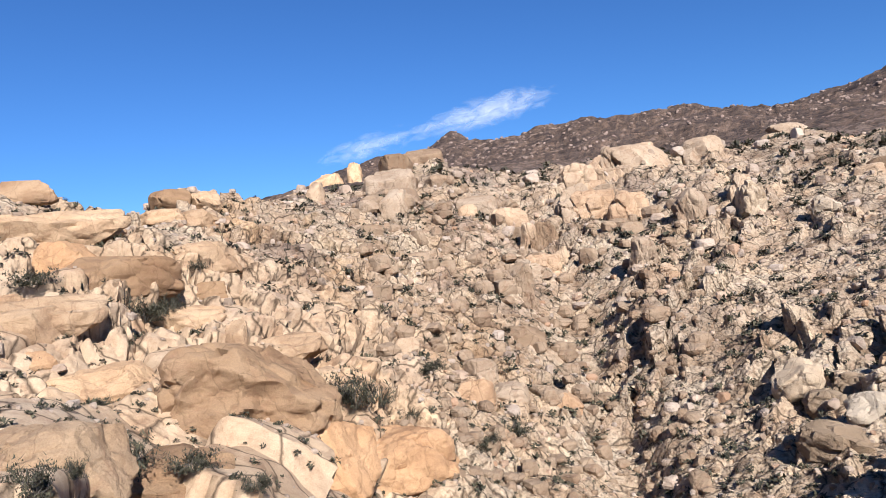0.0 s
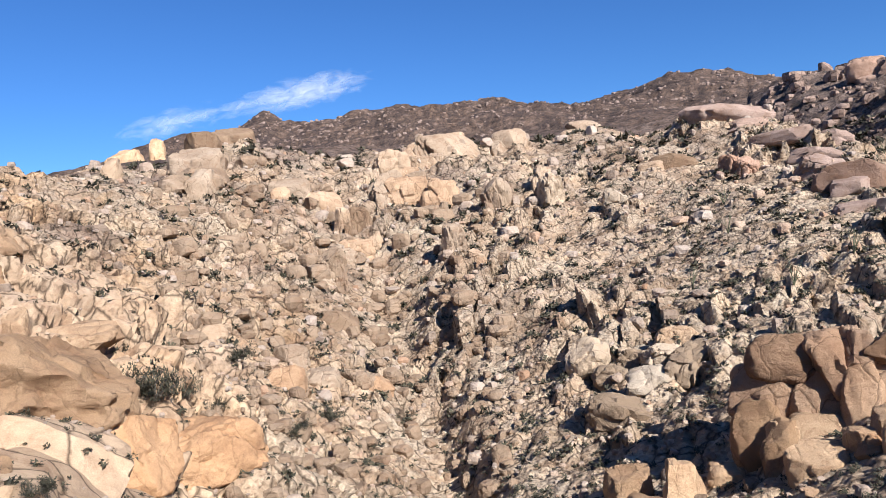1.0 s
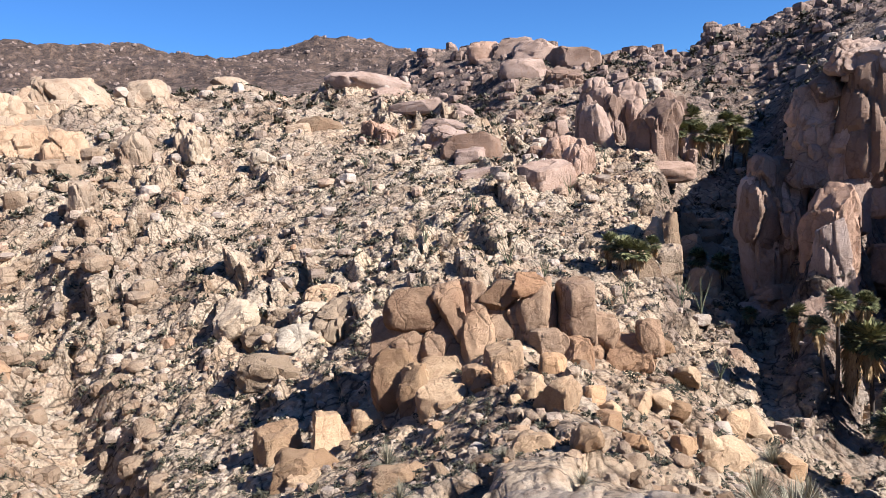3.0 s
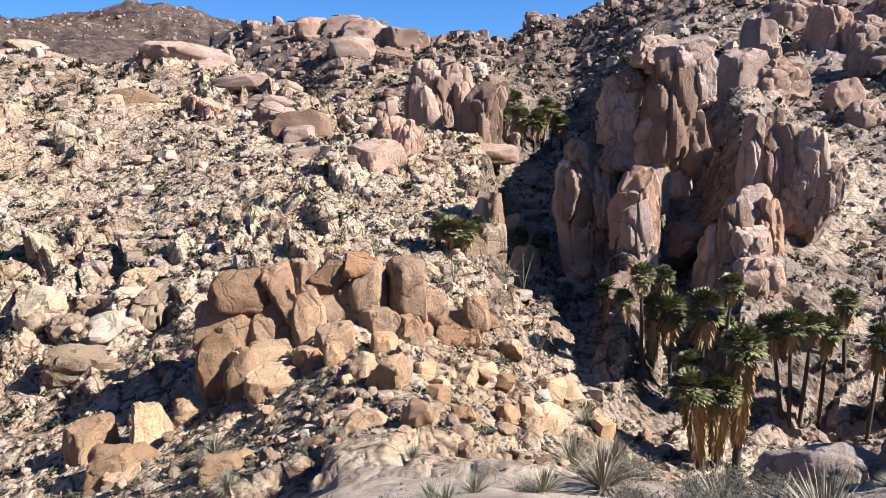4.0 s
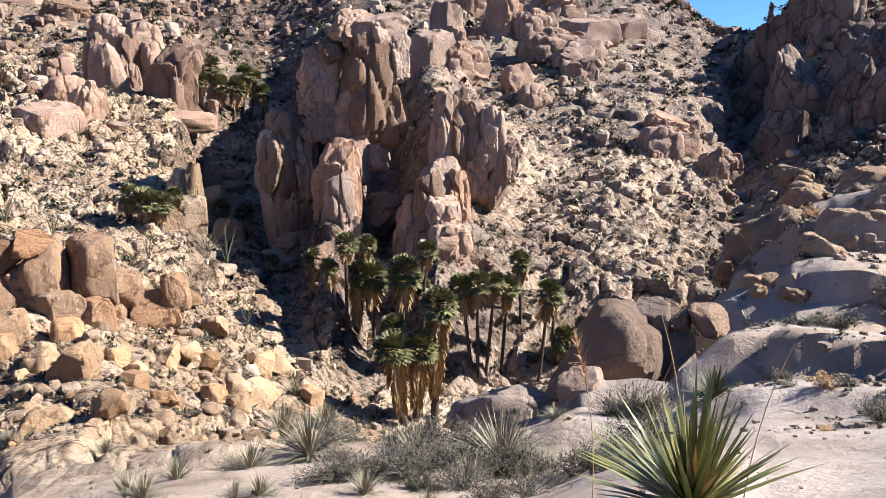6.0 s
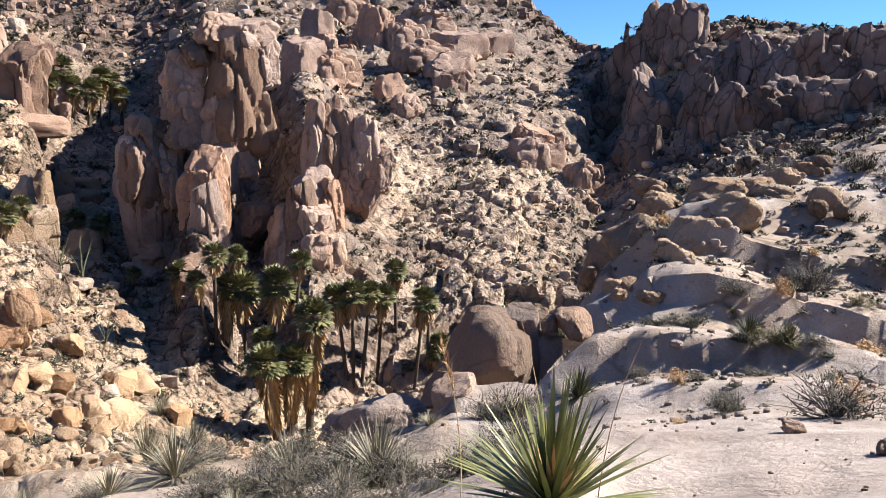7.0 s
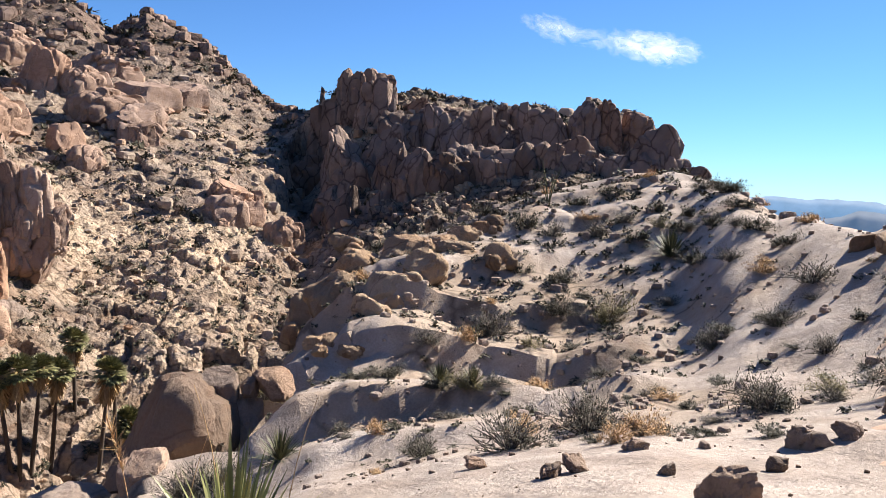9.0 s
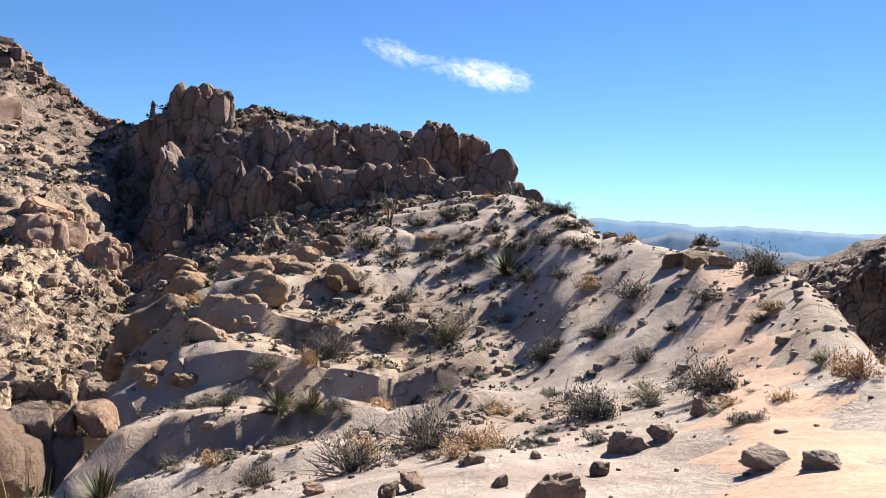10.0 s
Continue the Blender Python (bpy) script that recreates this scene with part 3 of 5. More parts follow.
# ---- mesh tools ----
def mesh_of(name, verts, faces, material, smooth=True, sharp=0):
    """A mesh from vertex and face arrays (faces all with the same number of corners)."""
    verts, faces = np.asarray(verts, np.float32), np.asarray(faces, np.int32)
    k = faces.shape[1]
    me = bpy.data.meshes.new(name)
    me.vertices.add(len(verts))
    me.vertices.foreach_set("co", verts.reshape(-1))
    me.loops.add(faces.size)
    me.loops.foreach_set("vertex_index", faces.reshape(-1))
    me.polygons.add(len(faces))
    me.polygons.foreach_set("loop_start", np.arange(0, faces.size, k, dtype=np.int32))
    me.polygons.foreach_set("use_smooth", np.full(len(faces), smooth))
    me.update(calc_edges=True)
    me.validate()
    me.materials.append(material)
    if sharp:
        me.set_sharp_from_angle(angle=radians(sharp))
    return me


def part(name, mesh, parent, label=""):
    ob = new(name, mesh)
    ob.parent = parent
    return tagged(ob, label)


def rock_shape(seed, n, power, chops, rough, cut=0.0, upright=False):
    """A weathered block about 1 m across: rounded box, chopped by joints, roughened."""
    rng = np.random.default_rng(seed)
    lin = np.linspace(-1, 1, n + 1)
    u, v = np.meshgrid(lin, lin, indexing="ij")
    w = np.ones_like(u)
    sides = []
    for a in range(3):
        for s in (-1, 1):
            q = np.stack([u, v, s * w], -1)
            q = np.roll(q, a, -1)
            sides.append(q if s > 0 else q[::-1])
    pts = np.concatenate([q.reshape(-1, 3) for q in sides])
    idx = np.arange((n + 1) ** 2).reshape(n + 1, n + 1)
    f = np.stack([idx[:-1, :-1], idx[1:, :-1], idx[1:, 1:], idx[:-1, 1:]], -1).reshape(-1, 4)
    faces = np.concatenate([f + k * (n + 1) ** 2 for k in range(6)])
    key = np.round(pts * 1000).astype(np.int64)
    _, first, inv = np.unique(key, axis=0, return_index=True, return_inverse=True)
    pts, faces = pts[first], inv.reshape(-1)[faces]
    pts = pts / (np.abs(pts) ** power).sum(1, keepdims=True) ** (1 / power)
    pts *= 0.5
    for _ in range(chops):
        d = rng.normal(size=3)
        d /= np.linalg.norm(d)
        over = np.maximum(pts @ d - rng.uniform(0.33, 0.5), 0)
        pts = pts - over[:, None] * d
    slim = 1 - rng.uniform(0, 0.28 if upright else 0.2) * (pts[:, 2:] + 0.5)
    pts[:, :2] *= slim
    o = rng.uniform(0, 50, 3)
    r = fbm(pts * 2.2 + o, 2, seed) * rough + fbm(pts * 6.0 + o, 3, seed + 5) * rough * 0.6
    if cut:
        # fallen flakes and open joints leave steps and ledges in the faces
        warped = pts + 0.12 * np.stack([fbm(pts * 3 + 9 * k, 2, seed + k) for k in range(3)], -1)
        gap, who, tilt = blocks(warped * np.array([2.7, 2.7, 1.7]) + o, seed)
        gap2, who2, tilt2 = blocks(warped * 5.2 + o, seed + 3)
        if upright:
            gap, who, tilt = blocks(warped * np.array([3.2, 3.2, 1.7]) + o, seed)
            gap2, who2, tilt2 = blocks(warped * np.array([6.0, 6.0, 4.2]) + o, seed + 3)
            r = r + cut * (0.34 * pillow(gap, 0.3) * (0.3 + who) + 0.09 * pillow(gap2, 0.3) - 0.28)
        r = r + (0.3 if upright else 1.0) * cut * (0.26 * (who - 0.5) + 0.34 * tilt - 0.15 * np.exp(-(gap / 0.12) ** 2) + 0.07 * (who2 - 0.5) + 0.12 * tilt2)
    pts = pts * (1 + r[:, None] * np.array([1, 1, 0.55 if upright else 1.0]))
    return pts, faces


def strips(paths, widths, sides=3):
    """Thin tapered stems along point lists, all in one mesh array pair."""
    vs, fs, k = [], [], 0
    for p, w in zip(paths, widths):
        p = np.asarray(p)
        m = len(p)
        t = np.gradient(p, axis=0)
        t /= np.maximum(np.linalg.norm(t, axis=1, keepdims=True), 1e-9)
        a = np.cross(t, np.array([0.31, 0.17, 0.93]))
        a /= np.maximum(np.linalg.norm(a, axis=1, keepdims=True), 1e-9)
        b = np.cross(t, a)
        rad = np.linspace(w, w * 0.25, m)[:, None]
        for s in range(sides):
            an = 2 * math.pi * s / sides
            vs.append(p + rad * (a * math.cos(an) + b * math.sin(an)))
        for s in range(sides):
            n2 = (s + 1) % sides
            for i in range(m - 1):
                fs.append((k + s * m + i, k + s * m + i + 1, k + n2 * m + i + 1, k + n2 * m + i))
        k += sides * m
    return np.concatenate(vs), np.array(fs)


def blades(base, tip, width, sag, normal=None, segs=3):
    """Flat tapering leaves from base to tip points (arrays), bowed by sag."""
    base, tip = np.asarray(base, float), np.asarray(tip, float)
    d = tip - base
    side = np.cross(d, np.array([0.0, 0.0, 1.0]) if normal is None else normal)
    side /= np.maximum(np.linalg.norm(side, axis=1, keepdims=True), 1e-6)
    ts = np.linspace(0, 1, segs + 1)
    vs, fs, m = [], [], len(base)
    for t in ts:
        c = base + d * t
        c[:, 2] -= np.asarray(sag) * t * t
        wid = np.asarray(width)[:, None] * (0.75 + 0.5 * t if t < 0.4 else 1.6 * (1 - t) + 0.02)
        vs += [c + side * wid * 0.5, c - side * wid * 0.5]
    for s in range(segs):
        a = np.arange(m)
        fs.append(np.stack([a + 2 * s * m, a + (2 * s + 1) * m, a + (2 * s + 3) * m, a + (2 * s + 2) * m], -1))
    return np.concatenate(vs), np.concatenate(fs)


def join(*pairs):
    k, vs, fs = 0, [], []
    for v, f in pairs:
        vs.append(v)
        fs.append(np.asarray(f) + k)
        k += len(v)
    return np.concatenate(vs), np.concatenate(fs)


# ---- the ground ----
def sheet(name, grid, kinds, material):
    nb, nr = grid.shape[:2]
    idx = np.arange(nb * nr).reshape(nb, nr)
    nxt = np.roll(idx, -1, 0)
    faces = np.stack([idx[:, :-1], idx[:, 1:], nxt[:, 1:], nxt[:, :-1]], -1).reshape(-1, 4)
    me = mesh_of(name, grid.reshape(-1, 3), faces, material)
    layer = me.color_attributes.new("rock_kind", "FLOAT_COLOR", "POINT")
    layer.data.foreach_set("color", kinds.reshape(-1).astype(np.float32))
    me.set_sharp_from_angle(angle=radians(38))
    smooth = me.attributes.new("wear", "FLOAT", "POINT")
    smooth.data.foreach_set("value", worn_smooth.reshape(-1).astype(np.float32))
    tint = me.attributes.new("warm", "FLOAT", "POINT")
    tint.data.foreach_set("value", warm_tone.reshape(-1).astype(np.float32))
    return new(name, me)


kind_pale = np.clip(slab * np.where(BB < 86, 0.6 * bump(BB, 38, 96, 8), 1.0) + 0.25 * bump(BB, 70, 98, 5) * bump(RR, 84, 330, 15), 0, 1)
kind_brown = np.clip(0.55 * bump(BB, 98, 150, 6) * bump(RR, 22, 108, 8) * np.clip(0.22 + 3.2 * fbm(LAND / 6.5, 4, 91), 0, 0.75) + np.clip((RR - 330) / 90, 0, 1) * np.where(BB < 44, 1.0, 0.8) + bump(BB, 97, 128, 3) * np.clip((RR - 112) / 12, 0, 1)
                     + bump(BB, 144.5, 200, 1.5) * np.clip((RR - 55) / 20, 0, 1) + 0.62 * rough * np.clip(2.6 * fbm(LAND / 20.0, 4, 77) + 0.02, 0, 1) * (1 - 0.6 * fins) + 0.5 * bump(BB, -40, 30, 10) * np.clip((RR - 120) / 90, 0, 1) * np.clip(0.6 + 2 * fbm(LAND / 14.0, 3, 78), 0, 1) + 0.85 * bump(BB, 60, 97, 6) * np.clip((RR - 170) / 60, 0, 1) + 0.75 * steep * bump(BB, 56, 82, 4) + 0.75 * bump(BB, 66, 98, 5) * bump(RR, 90, 330, 15) * np.clip(0.6 + 2.2 * fbm(LAND / 13.0, 3, 79), 0, 1), 0, 1)
spur_grit = bump(BB, 98, 150, 6) * bump(RR, 22, 108, 8) * np.clip(0.22 + 3.2 * fbm(LAND / 6.5, 4, 91), 0, 0.75)
kind_pale = kind_pale * (1 - spur_grit)
gravel = np.clip(0.35 + 1.8 * fbm(LAND / 9.0, 3, 81), 0, 1) * rough * (1 - 0.8 * steep * bump(BB, 56, 82, 4)) * (1 - 0.5 * bump(BB, 66, 98, 5) * bump(RR, 90, 330, 15)) * np.clip((320 - RR) / 60, 0, 0.85) * np.clip((RR - 18) / 60, 0.2, 1)
worn_smooth = np.clip(np.maximum(slab, left_slab * (1 - 0.3 * upper)), 0, 1)
worn_smooth = np.maximum(worn_smooth, 0.4 * bump(BB, 72, 98, 5) * bump(RR, 84, 330, 15))
warm_tone = np.clip(bump(BB, -80, -4, 12) * np.clip((300 - RR) / 80, 0, 1) * (0.75 + 1.2 * fbm(LAND / 16.0, 3, 72)), 0, 1)
ground = sheet("ground", LAND, np.stack([kind_pale, kind_brown, gravel, np.clip(0.5 + rough * (0.5 * who + 0.5 * who2 - 0.5) - 0.5 * np.clip((RR - 560) / 200, 0, 1) * (BB < 44), 0, 1)], -1), LAND_ROCK)
tagged(ground, "rocky desert ground of tan granite, gravel and bare slabs", "ground", kind="structure")

# ---- crags and boulders ----
# stones of each crag: bearing, rise, width and height, all in degrees from the eye
STACK_UPPER = [(36.2, -11.1, 3.5, 2.4), (35.7, -13.5, 4.2, 2.7), (39.6, -11.5, 2.8, 3.3), (40.9, -11.3, 1.7, 3.7), (38.6, -14.2, 3.3, 3.5), (41.2, -14.3, 2.1, 4.1), (42.9, -10.5, 2.4, 1.8), (43.1, -12.5, 2.5, 2.7), (44.6, -12.9, 1.6, 2.7), (45.2, -9.6, 1.9, 1.3), (46.1, -12, 3.1, 4.1), (46.7, -14.8, 2.6, 2.5), (49, -12, 2.4, 4), (49, -15.2, 1.8, 2.3), (50.6, -13.4, 2.4, 2.3), (51.6, -14.9, 4.5, 2), (53.4, -15.2, 2.1, 1.7), (54.5, -13.8, 1.5, 2)]
STACK_LOWER = [(34.4, -16.4, 3, 4), (36, -17.8, 2.7, 4), (38.2, -16.2, 3.8, 2.2), (38.1, -18.3, 3.1, 2.7), (41.3, -16.7, 2.2, 1.8), (43.4, -15.8, 2.7, 2.7), (43.1, -16.8, 1.4, 2.2), (45.2, -18, 2.2, 2.6), (47.3, -18.8, 2.4, 3.4), (47, -16.3, 1.8, 2.2), (45.2, -22.5, 3.2, 3), (48, -22.8, 2, 2.4), (43, -23.3, 2.2, 1.3), (34.6, -23.8, 3.9, 1.8), (25.2, -20.4, 3.1, 2.7), (26.9, -22.6, 4, 2.7), (28.8, -20.8, 2.6, 3.9), (32.4, -19.3, 2.7, 1.5)]
WHITE_ROCKS = [(27.2, -12.7, 2.8, 2.4), (25.2, -14.5, 4.8, 2.3), (30.5, -11.1, 3.7, 3.2), (22.7, -10.8, 2.7, 2.7), (28.3, -10.4, 2.7, 1.5), (25.6, 1.3, 1.7, 1.6), (20.7, 2, 1.5, 3), (29.2, -9.3, 2.4, 1.6), (24.3, -12.2, 2.6, 1.9), (26.4, -10.9, 2.4, 1.6)]
PILLAR = [(66.6, 3.8, 2, 1.5), (65.6, 2.4, 2.1, 2.2), (65.8, 0.9, 2.3, 2), (65.7, -0.2, 2.3, 1.6), (65.9, -1.8, 2.4, 1.9), (69.2, 1.1, 3.6, 6.5), (68.3, -1.2, 2.7, 4.4), (70, 5, 3.6, 2), (68.2, 5.4, 2.5, 1.8), (71.2, 3.3, 1.8, 2.6), (62.9, -4.1, 2.7, 4.8), (62.6, -6.8, 2.5, 7), (64.3, -4.9, 2.2, 3.9), (66.8, -6.6, 2.4, 5.3), (67.9, -4.5, 2.5, 2.9), (66.9, -8.6, 2.2, 5.3), (69.4, -3.4, 2.6, 2.6), (70.2, -8.6, 3.5, 2.2)]
SIDE_CRAG = [(75.1, -2.7, 1.8, 4.9), (76.2, -2.3, 1.7, 5), (77, -2.7, 1.7, 4), (78.6, -2.7, 1.5, 3.5), (74.7, -6.3, 2.8, 3.2), (73.9, -8.1, 2.3, 4.6), (72.9, -10.4, 2.3, 5.3), (75.2, -8.9, 2.1, 2.8), (77.4, -5.9, 2, 2.7), (79.1, -6.3, 1.7, 2.7), (76.1, -7.6, 1.5, 3.6), (78, -4.5, 1.5, 3), (79.8, -4.4, 1.5, 2.6), (75.4, -11.1, 2.6, 2.6), (63.9, -11, 3.1, 1.9), (65.7, -11.9, 2.6, 1.8), (62.5, -12.3, 2.6, 1.8)]
RIM_CRAG = [(48.2, 3.1, 1.1, 0.9), (47.9, 1.5, 2.1, 2.1), (48.5, -0.1, 2.4, 2.6), (49.4, -1.3, 1.8, 3.7), (47.4, -1.9, 3.6, 2.5), (50.2, 1.9, 1.2, 3.7), (51, 0.9, 1.6, 4.3), (51.8, 3.8, 1.4, 1.8), (52.3, 1.7, 1.7, 3.8), (53.4, 3.9, 1.7, 2.1), (53.9, 1.6, 1.7, 3.5), (55.1, 0.7, 2.4, 4.7), (56.2, 1.1, 2.1, 4.7), (57.5, 0, 1.8, 2.6), (55.7, -1.4, 4.2, 1.3), (46.5, -0, 1.6, 1.6)]
CAIRN = [(56.1, -6.2, 1.5, 2.7), (55, -6.6, 1.4, 2.7), (56, -8.6, 2.2, 2.7), (57.5, -7.8, 1.5, 2.6), (58.7, -5.6, 1.8, 0.9), (58.7, -6.5, 2, 1), (58.7, -7.5, 2, 1), (58.6, -8.5, 1.8, 1.1), (58.5, -10.3, 2, 2.7), (57.5, -6, 1.3, 2.2), (54.3, -8.9, 1.7, 1.7)]
SPIRES = [(75.2, 5.2, 1.8, 3.9), (74.5, 3.1, 2.7, 3.4), (76.3, 2.3, 3.1, 3), (80.6, 1, 2, 2.7), (81.9, 0.1, 2.1, 2), (79.1, 5.1, 2.6, 3.8), (81.7, 5, 2.6, 2.6), (83, 3.4, 4.2, 2.9), (85, 2.6, 3.5, 3.3), (86.1, 4.5, 3.7, 2.5), (77.4, 6.8, 2.5, 2.5), (83.2, 6.5, 3.3, 2.1), (88.8, 4.9, 2.4, 2), (91.5, -2.2, 2.8, 2.8), (91.2, -3.4, 2.5, 2.5), (93.5, -2, 1, 1.2), (93.1, -3.4, 2, 2), (95.4, -5.3, 2.4, 3.2)]
WALL_A = [(101.2, 5.9, 4.3, 4.6), (101.4, 2, 5.3, 4.5), (101.5, -1.5, 5.4, 3.7), (105.5, 6.5, 2.8, 1.9), (105.7, 4, 4.9, 4), (106.7, 0.6, 4.9, 4.1), (107.3, -2.1, 4.5, 2.7), (109.6, 4.8, 3.7, 3.7), (110.6, 1.6, 4.5, 4), (112.6, 5.2, 3.6, 3.2), (115.3, 4.4, 2.3, 4), (114.6, 1.8, 4.9, 3.7), (117.1, 3.2, 2.7, 2.8), (119.1, 5, 3.6, 4), (120.1, 2.1, 4.4, 2.7), (121.6, 4.7, 2.7, 3.1), (123.3, 3.5, 3.1, 3.5), (125, 2.3, 2.2, 2.2), (99.1, 3.3, 2.2, 5.2), (103.3, 5.2, 1.7, 3.9)]
WALL_B = [(97.9, 0.6, 3, 2.6), (99.7, -0.6, 2.6, 3.5), (103.5, 0.9, 1.8, 4.4), (104.1, -2.6, 2.6, 2.2), (108.3, 3.3, 1.8, 3.9), (111.8, 3.5, 2.2, 3.1), (117.9, 1.6, 2.2, 2.6), (122.5, 2.3, 2.6, 2.1), (109.4, -1, 2.6, 2.6), (112.9, -0.4, 2.6, 2.2), (116.3, 0.7, 2.2, 2.2), (99.9, 5, 1.7, 3.9), (102.2, 7.3, 2.2, 2.6), (113.8, 5.8, 1.7, 2.2), (126, 2, 1.7, 1.7), (127.2, 1.6, 2.1, 0.9), (128.6, 1.4, 1.2, 0.8)]
SPUR_BOULDERS = [(101.6, -6.8, 3.3, 2.4), (99.6, -9.6, 3.8, 3.8), (98, -10.8, 2.5, 3.3), (105.4, -5.7, 3.5, 2.7), (103.9, -8.7, 3, 3.1), (106.7, -7, 2.7, 2.7), (107.9, -4.8, 2.2, 1.3), (109.5, -4.3, 1.8, 1.7), (111.1, -3.5, 1.6, 1.3), (111.9, -3.1, 1.3, 1.5), (108.8, -5.2, 2.7, 1.3), (112.3, -5.5, 1.8, 2), (105.2, -9.1, 1.4, 1.3), (100.1, -12.9, 2.9, 1.7), (98.6, -12.8, 1.7, 1.3), (102.7, -10.4, 2.5, 2.5), (100.5, -5, 2.1, 1.3), (97.3, -11.9, 2, 2.8)]
HEAD_ROCKS = [(88.3, -19.3, 6.0, 8.0), (89.9, -22.6, 4.8, 2.2)]
HEAD_BOULDERS = [(91.2, -15.6, 2.3, 2.4), (93.2, -18.7, 3.2, 4.4), (86.2, -21.4, 2.8, 3.0), (95.4, -15.4, 2.6, 1.8), (93.6, -15.6, 1.4, 1.2)]
DOME_ROCK = [(80.4, -23.2, 5.4, 3.2), (78.2, -23.9, 3.4, 2.0)]
LEFT_SLABS = [(-21.2, 6, 4.2, 1.7), (-21.6, 4.9, 4.6, 1.5), (-31.7, 7.1, 3.2, 1.4), (-29.4, 2, 3.3, 2.9), (-27.7, 4.6, 3.7, 1.4), (-31.6, -2.1, 4, 2.5), (-19.9, -0.8, 2, 1.3), (-18.4, -4.6, 1.3, 2.6), (-33.2, -1.1, 2.3, 2.3), (-31.9, -4.3, 2.3, 1.1), (-8.5, 7.1, 0.9, 1.6), (-10.7, 6.5, 2.6, 1.3)]
SLOPE_SLABS = [(-0.8, -10.7, 2.6, 2), (-5.8, -6.8, 1.9, 1.6), (-11.6, 5.7, 1.5, 1.7), (-5.3, 7.3, 2.2, 1.8), (-3.3, 7.6, 2.6, 1.9), (-5.9, 5.6, 3.1, 3.1), (1.8, -10.9, 2.6, 1.7), (6.1, -11.8, 2.1, 1.5), (-0.2, -9, 2.2, 1.7), (3.5, -6.7, 2.6, 1.7), (-5.6, 4.3, 2.6, 2.2)]
BOWL_CRAG = [(13.2, 5.7, 4, 2.3), (13.6, 6.8, 1.6, 0.8), (11.3, 5.5, 1.6, 2.7), (10.4, 5.4, 1.9, 2.3), (8.6, 4.9, 2.2, 2.2), (10.1, 4.2, 1.6, 1.1), (8, 2.7, 2.7, 3.2), (9.8, 2.6, 2.7, 2.7), (5.7, 0.7, 1.5, 2.2), (6.9, -0.9, 1.4, 1.8), (4.4, 0.4, 1.4, 2.7), (5.5, -1.4, 2.2, 1.8), (3.3, -2.9, 1.9, 3.1), (12.3, 2, 2.3, 2.7), (16.4, 1.3, 1.9, 3.3), (20.2, 2.3, 1.3, 2.8), (14.6, -2.6, 1.2, 1.3), (12.8, -2, 2.3, 3.3), (17.9, 6, 2.3, 1.8), (23.7, 6.6, 2.4, 1), (29.9, 3.3, 2.8, 1.4), (3, 2.3, 2.5, 1.9), (0.7, 3.7, 2.5, 1.7)]
RIDGE_CRAG = [(42.9, 7.9, 2.2, 1.7), (45.1, 8, 2.6, 1.7), (47.2, 7.6, 3.5, 2.1), (49.5, 6.7, 3.5, 2.1), (45.8, 6.4, 3, 1.8), (48.7, 5.5, 2.6, 2.2), (51.1, 4.5, 1.7, 2.1), (33.8, 6.2, 5.2, 1.6), (37.3, 4.3, 3.7, 1), (40.7, 3.9, 1.8, 1.1), (39.4, 2.9, 2.7, 1), (33.8, 2.7, 1.1, 1.4), (35, 2.3, 1.4, 1.8), (41.4, 0.6, 4, 2.6), (39.7, 1.6, 2.7, 2.3), (48.4, 0.2, 1.7, 1.7), (42.1, -1.1, 3, 1), (35.9, 5.4, 2.6, 1)]
BROAD_SLABS = [(-30.5, -10.8, 7, 4.5), (-25.5, -13.8, 9, 4.2), (-12.5, -13.4, 6, 4.5), (-7.5, -14.2, 7, 3.6), (-28, -6.2, 6, 2.4), (-31, -1.2, 6, 2.8), (-15.5, -5.2, 5, 1.9), (-26.5, 1.4, 7, 2.4), (-30, 4.8, 7, 2.4), (-22.5, -2.2, 5, 1.8), (-20, 2.2, 4, 2)]
BLOCKS = [rock_shape(100 + k, 13, 6.0 + 1.5 * (k % 4), 5 + k % 4, 0.15, 0.8) for k in range(18)]
ROUNDS = [rock_shape(200 + k, 12, 2.7 + 0.4 * (k % 3), 3 + k % 3, 0.2, 0.55) for k in range(10)]
CHUNKS = [rock_shape(500 + k, 7, 6.0 + 1.5 * (k % 4), 8 + k % 4, 0.14, 0.35) for k in range(12)]
MASSIVE = [rock_shape(700 + k, 13, 3.2 + 0.8 * (k % 4), 5 + k % 3, 0.13, 0.34) for k in range(14)]
TOWERS = [rock_shape(800 + k, 20, 2.7 + 0.5 * (k % 4), 6 + k % 3, 0.16, 0.62, True) for k in range(12)]  # split by upright joints
SMOOTH = [rock_shape(600 + k, 9, 2.3 + 0.4 * (k % 3), 3, 0.16) for k in range(8)]


# broad at the foot, leaning to one side
LEANING = [(np.stack([v[:, 0] * (1.1 - 0.5 * v[:, 2]) + 0.22 * v[:, 2], v[:, 1] * (1.1 - 0.5 * v[:, 2]), v[:, 2]], -1), f) for v, f in [rock_shape(900 + k, 18, 3.4, 4, 0.15, 0.3) for k in range(5)]]


WHALES = [rock_shape(950 + k, 19, 4.2, 5, 0.14, 0.42) for k in range(6)]


def rock_meshes(shapes, material):
    return [mesh_of("stone", v, f, material, True, 30) for v, f in shapes]


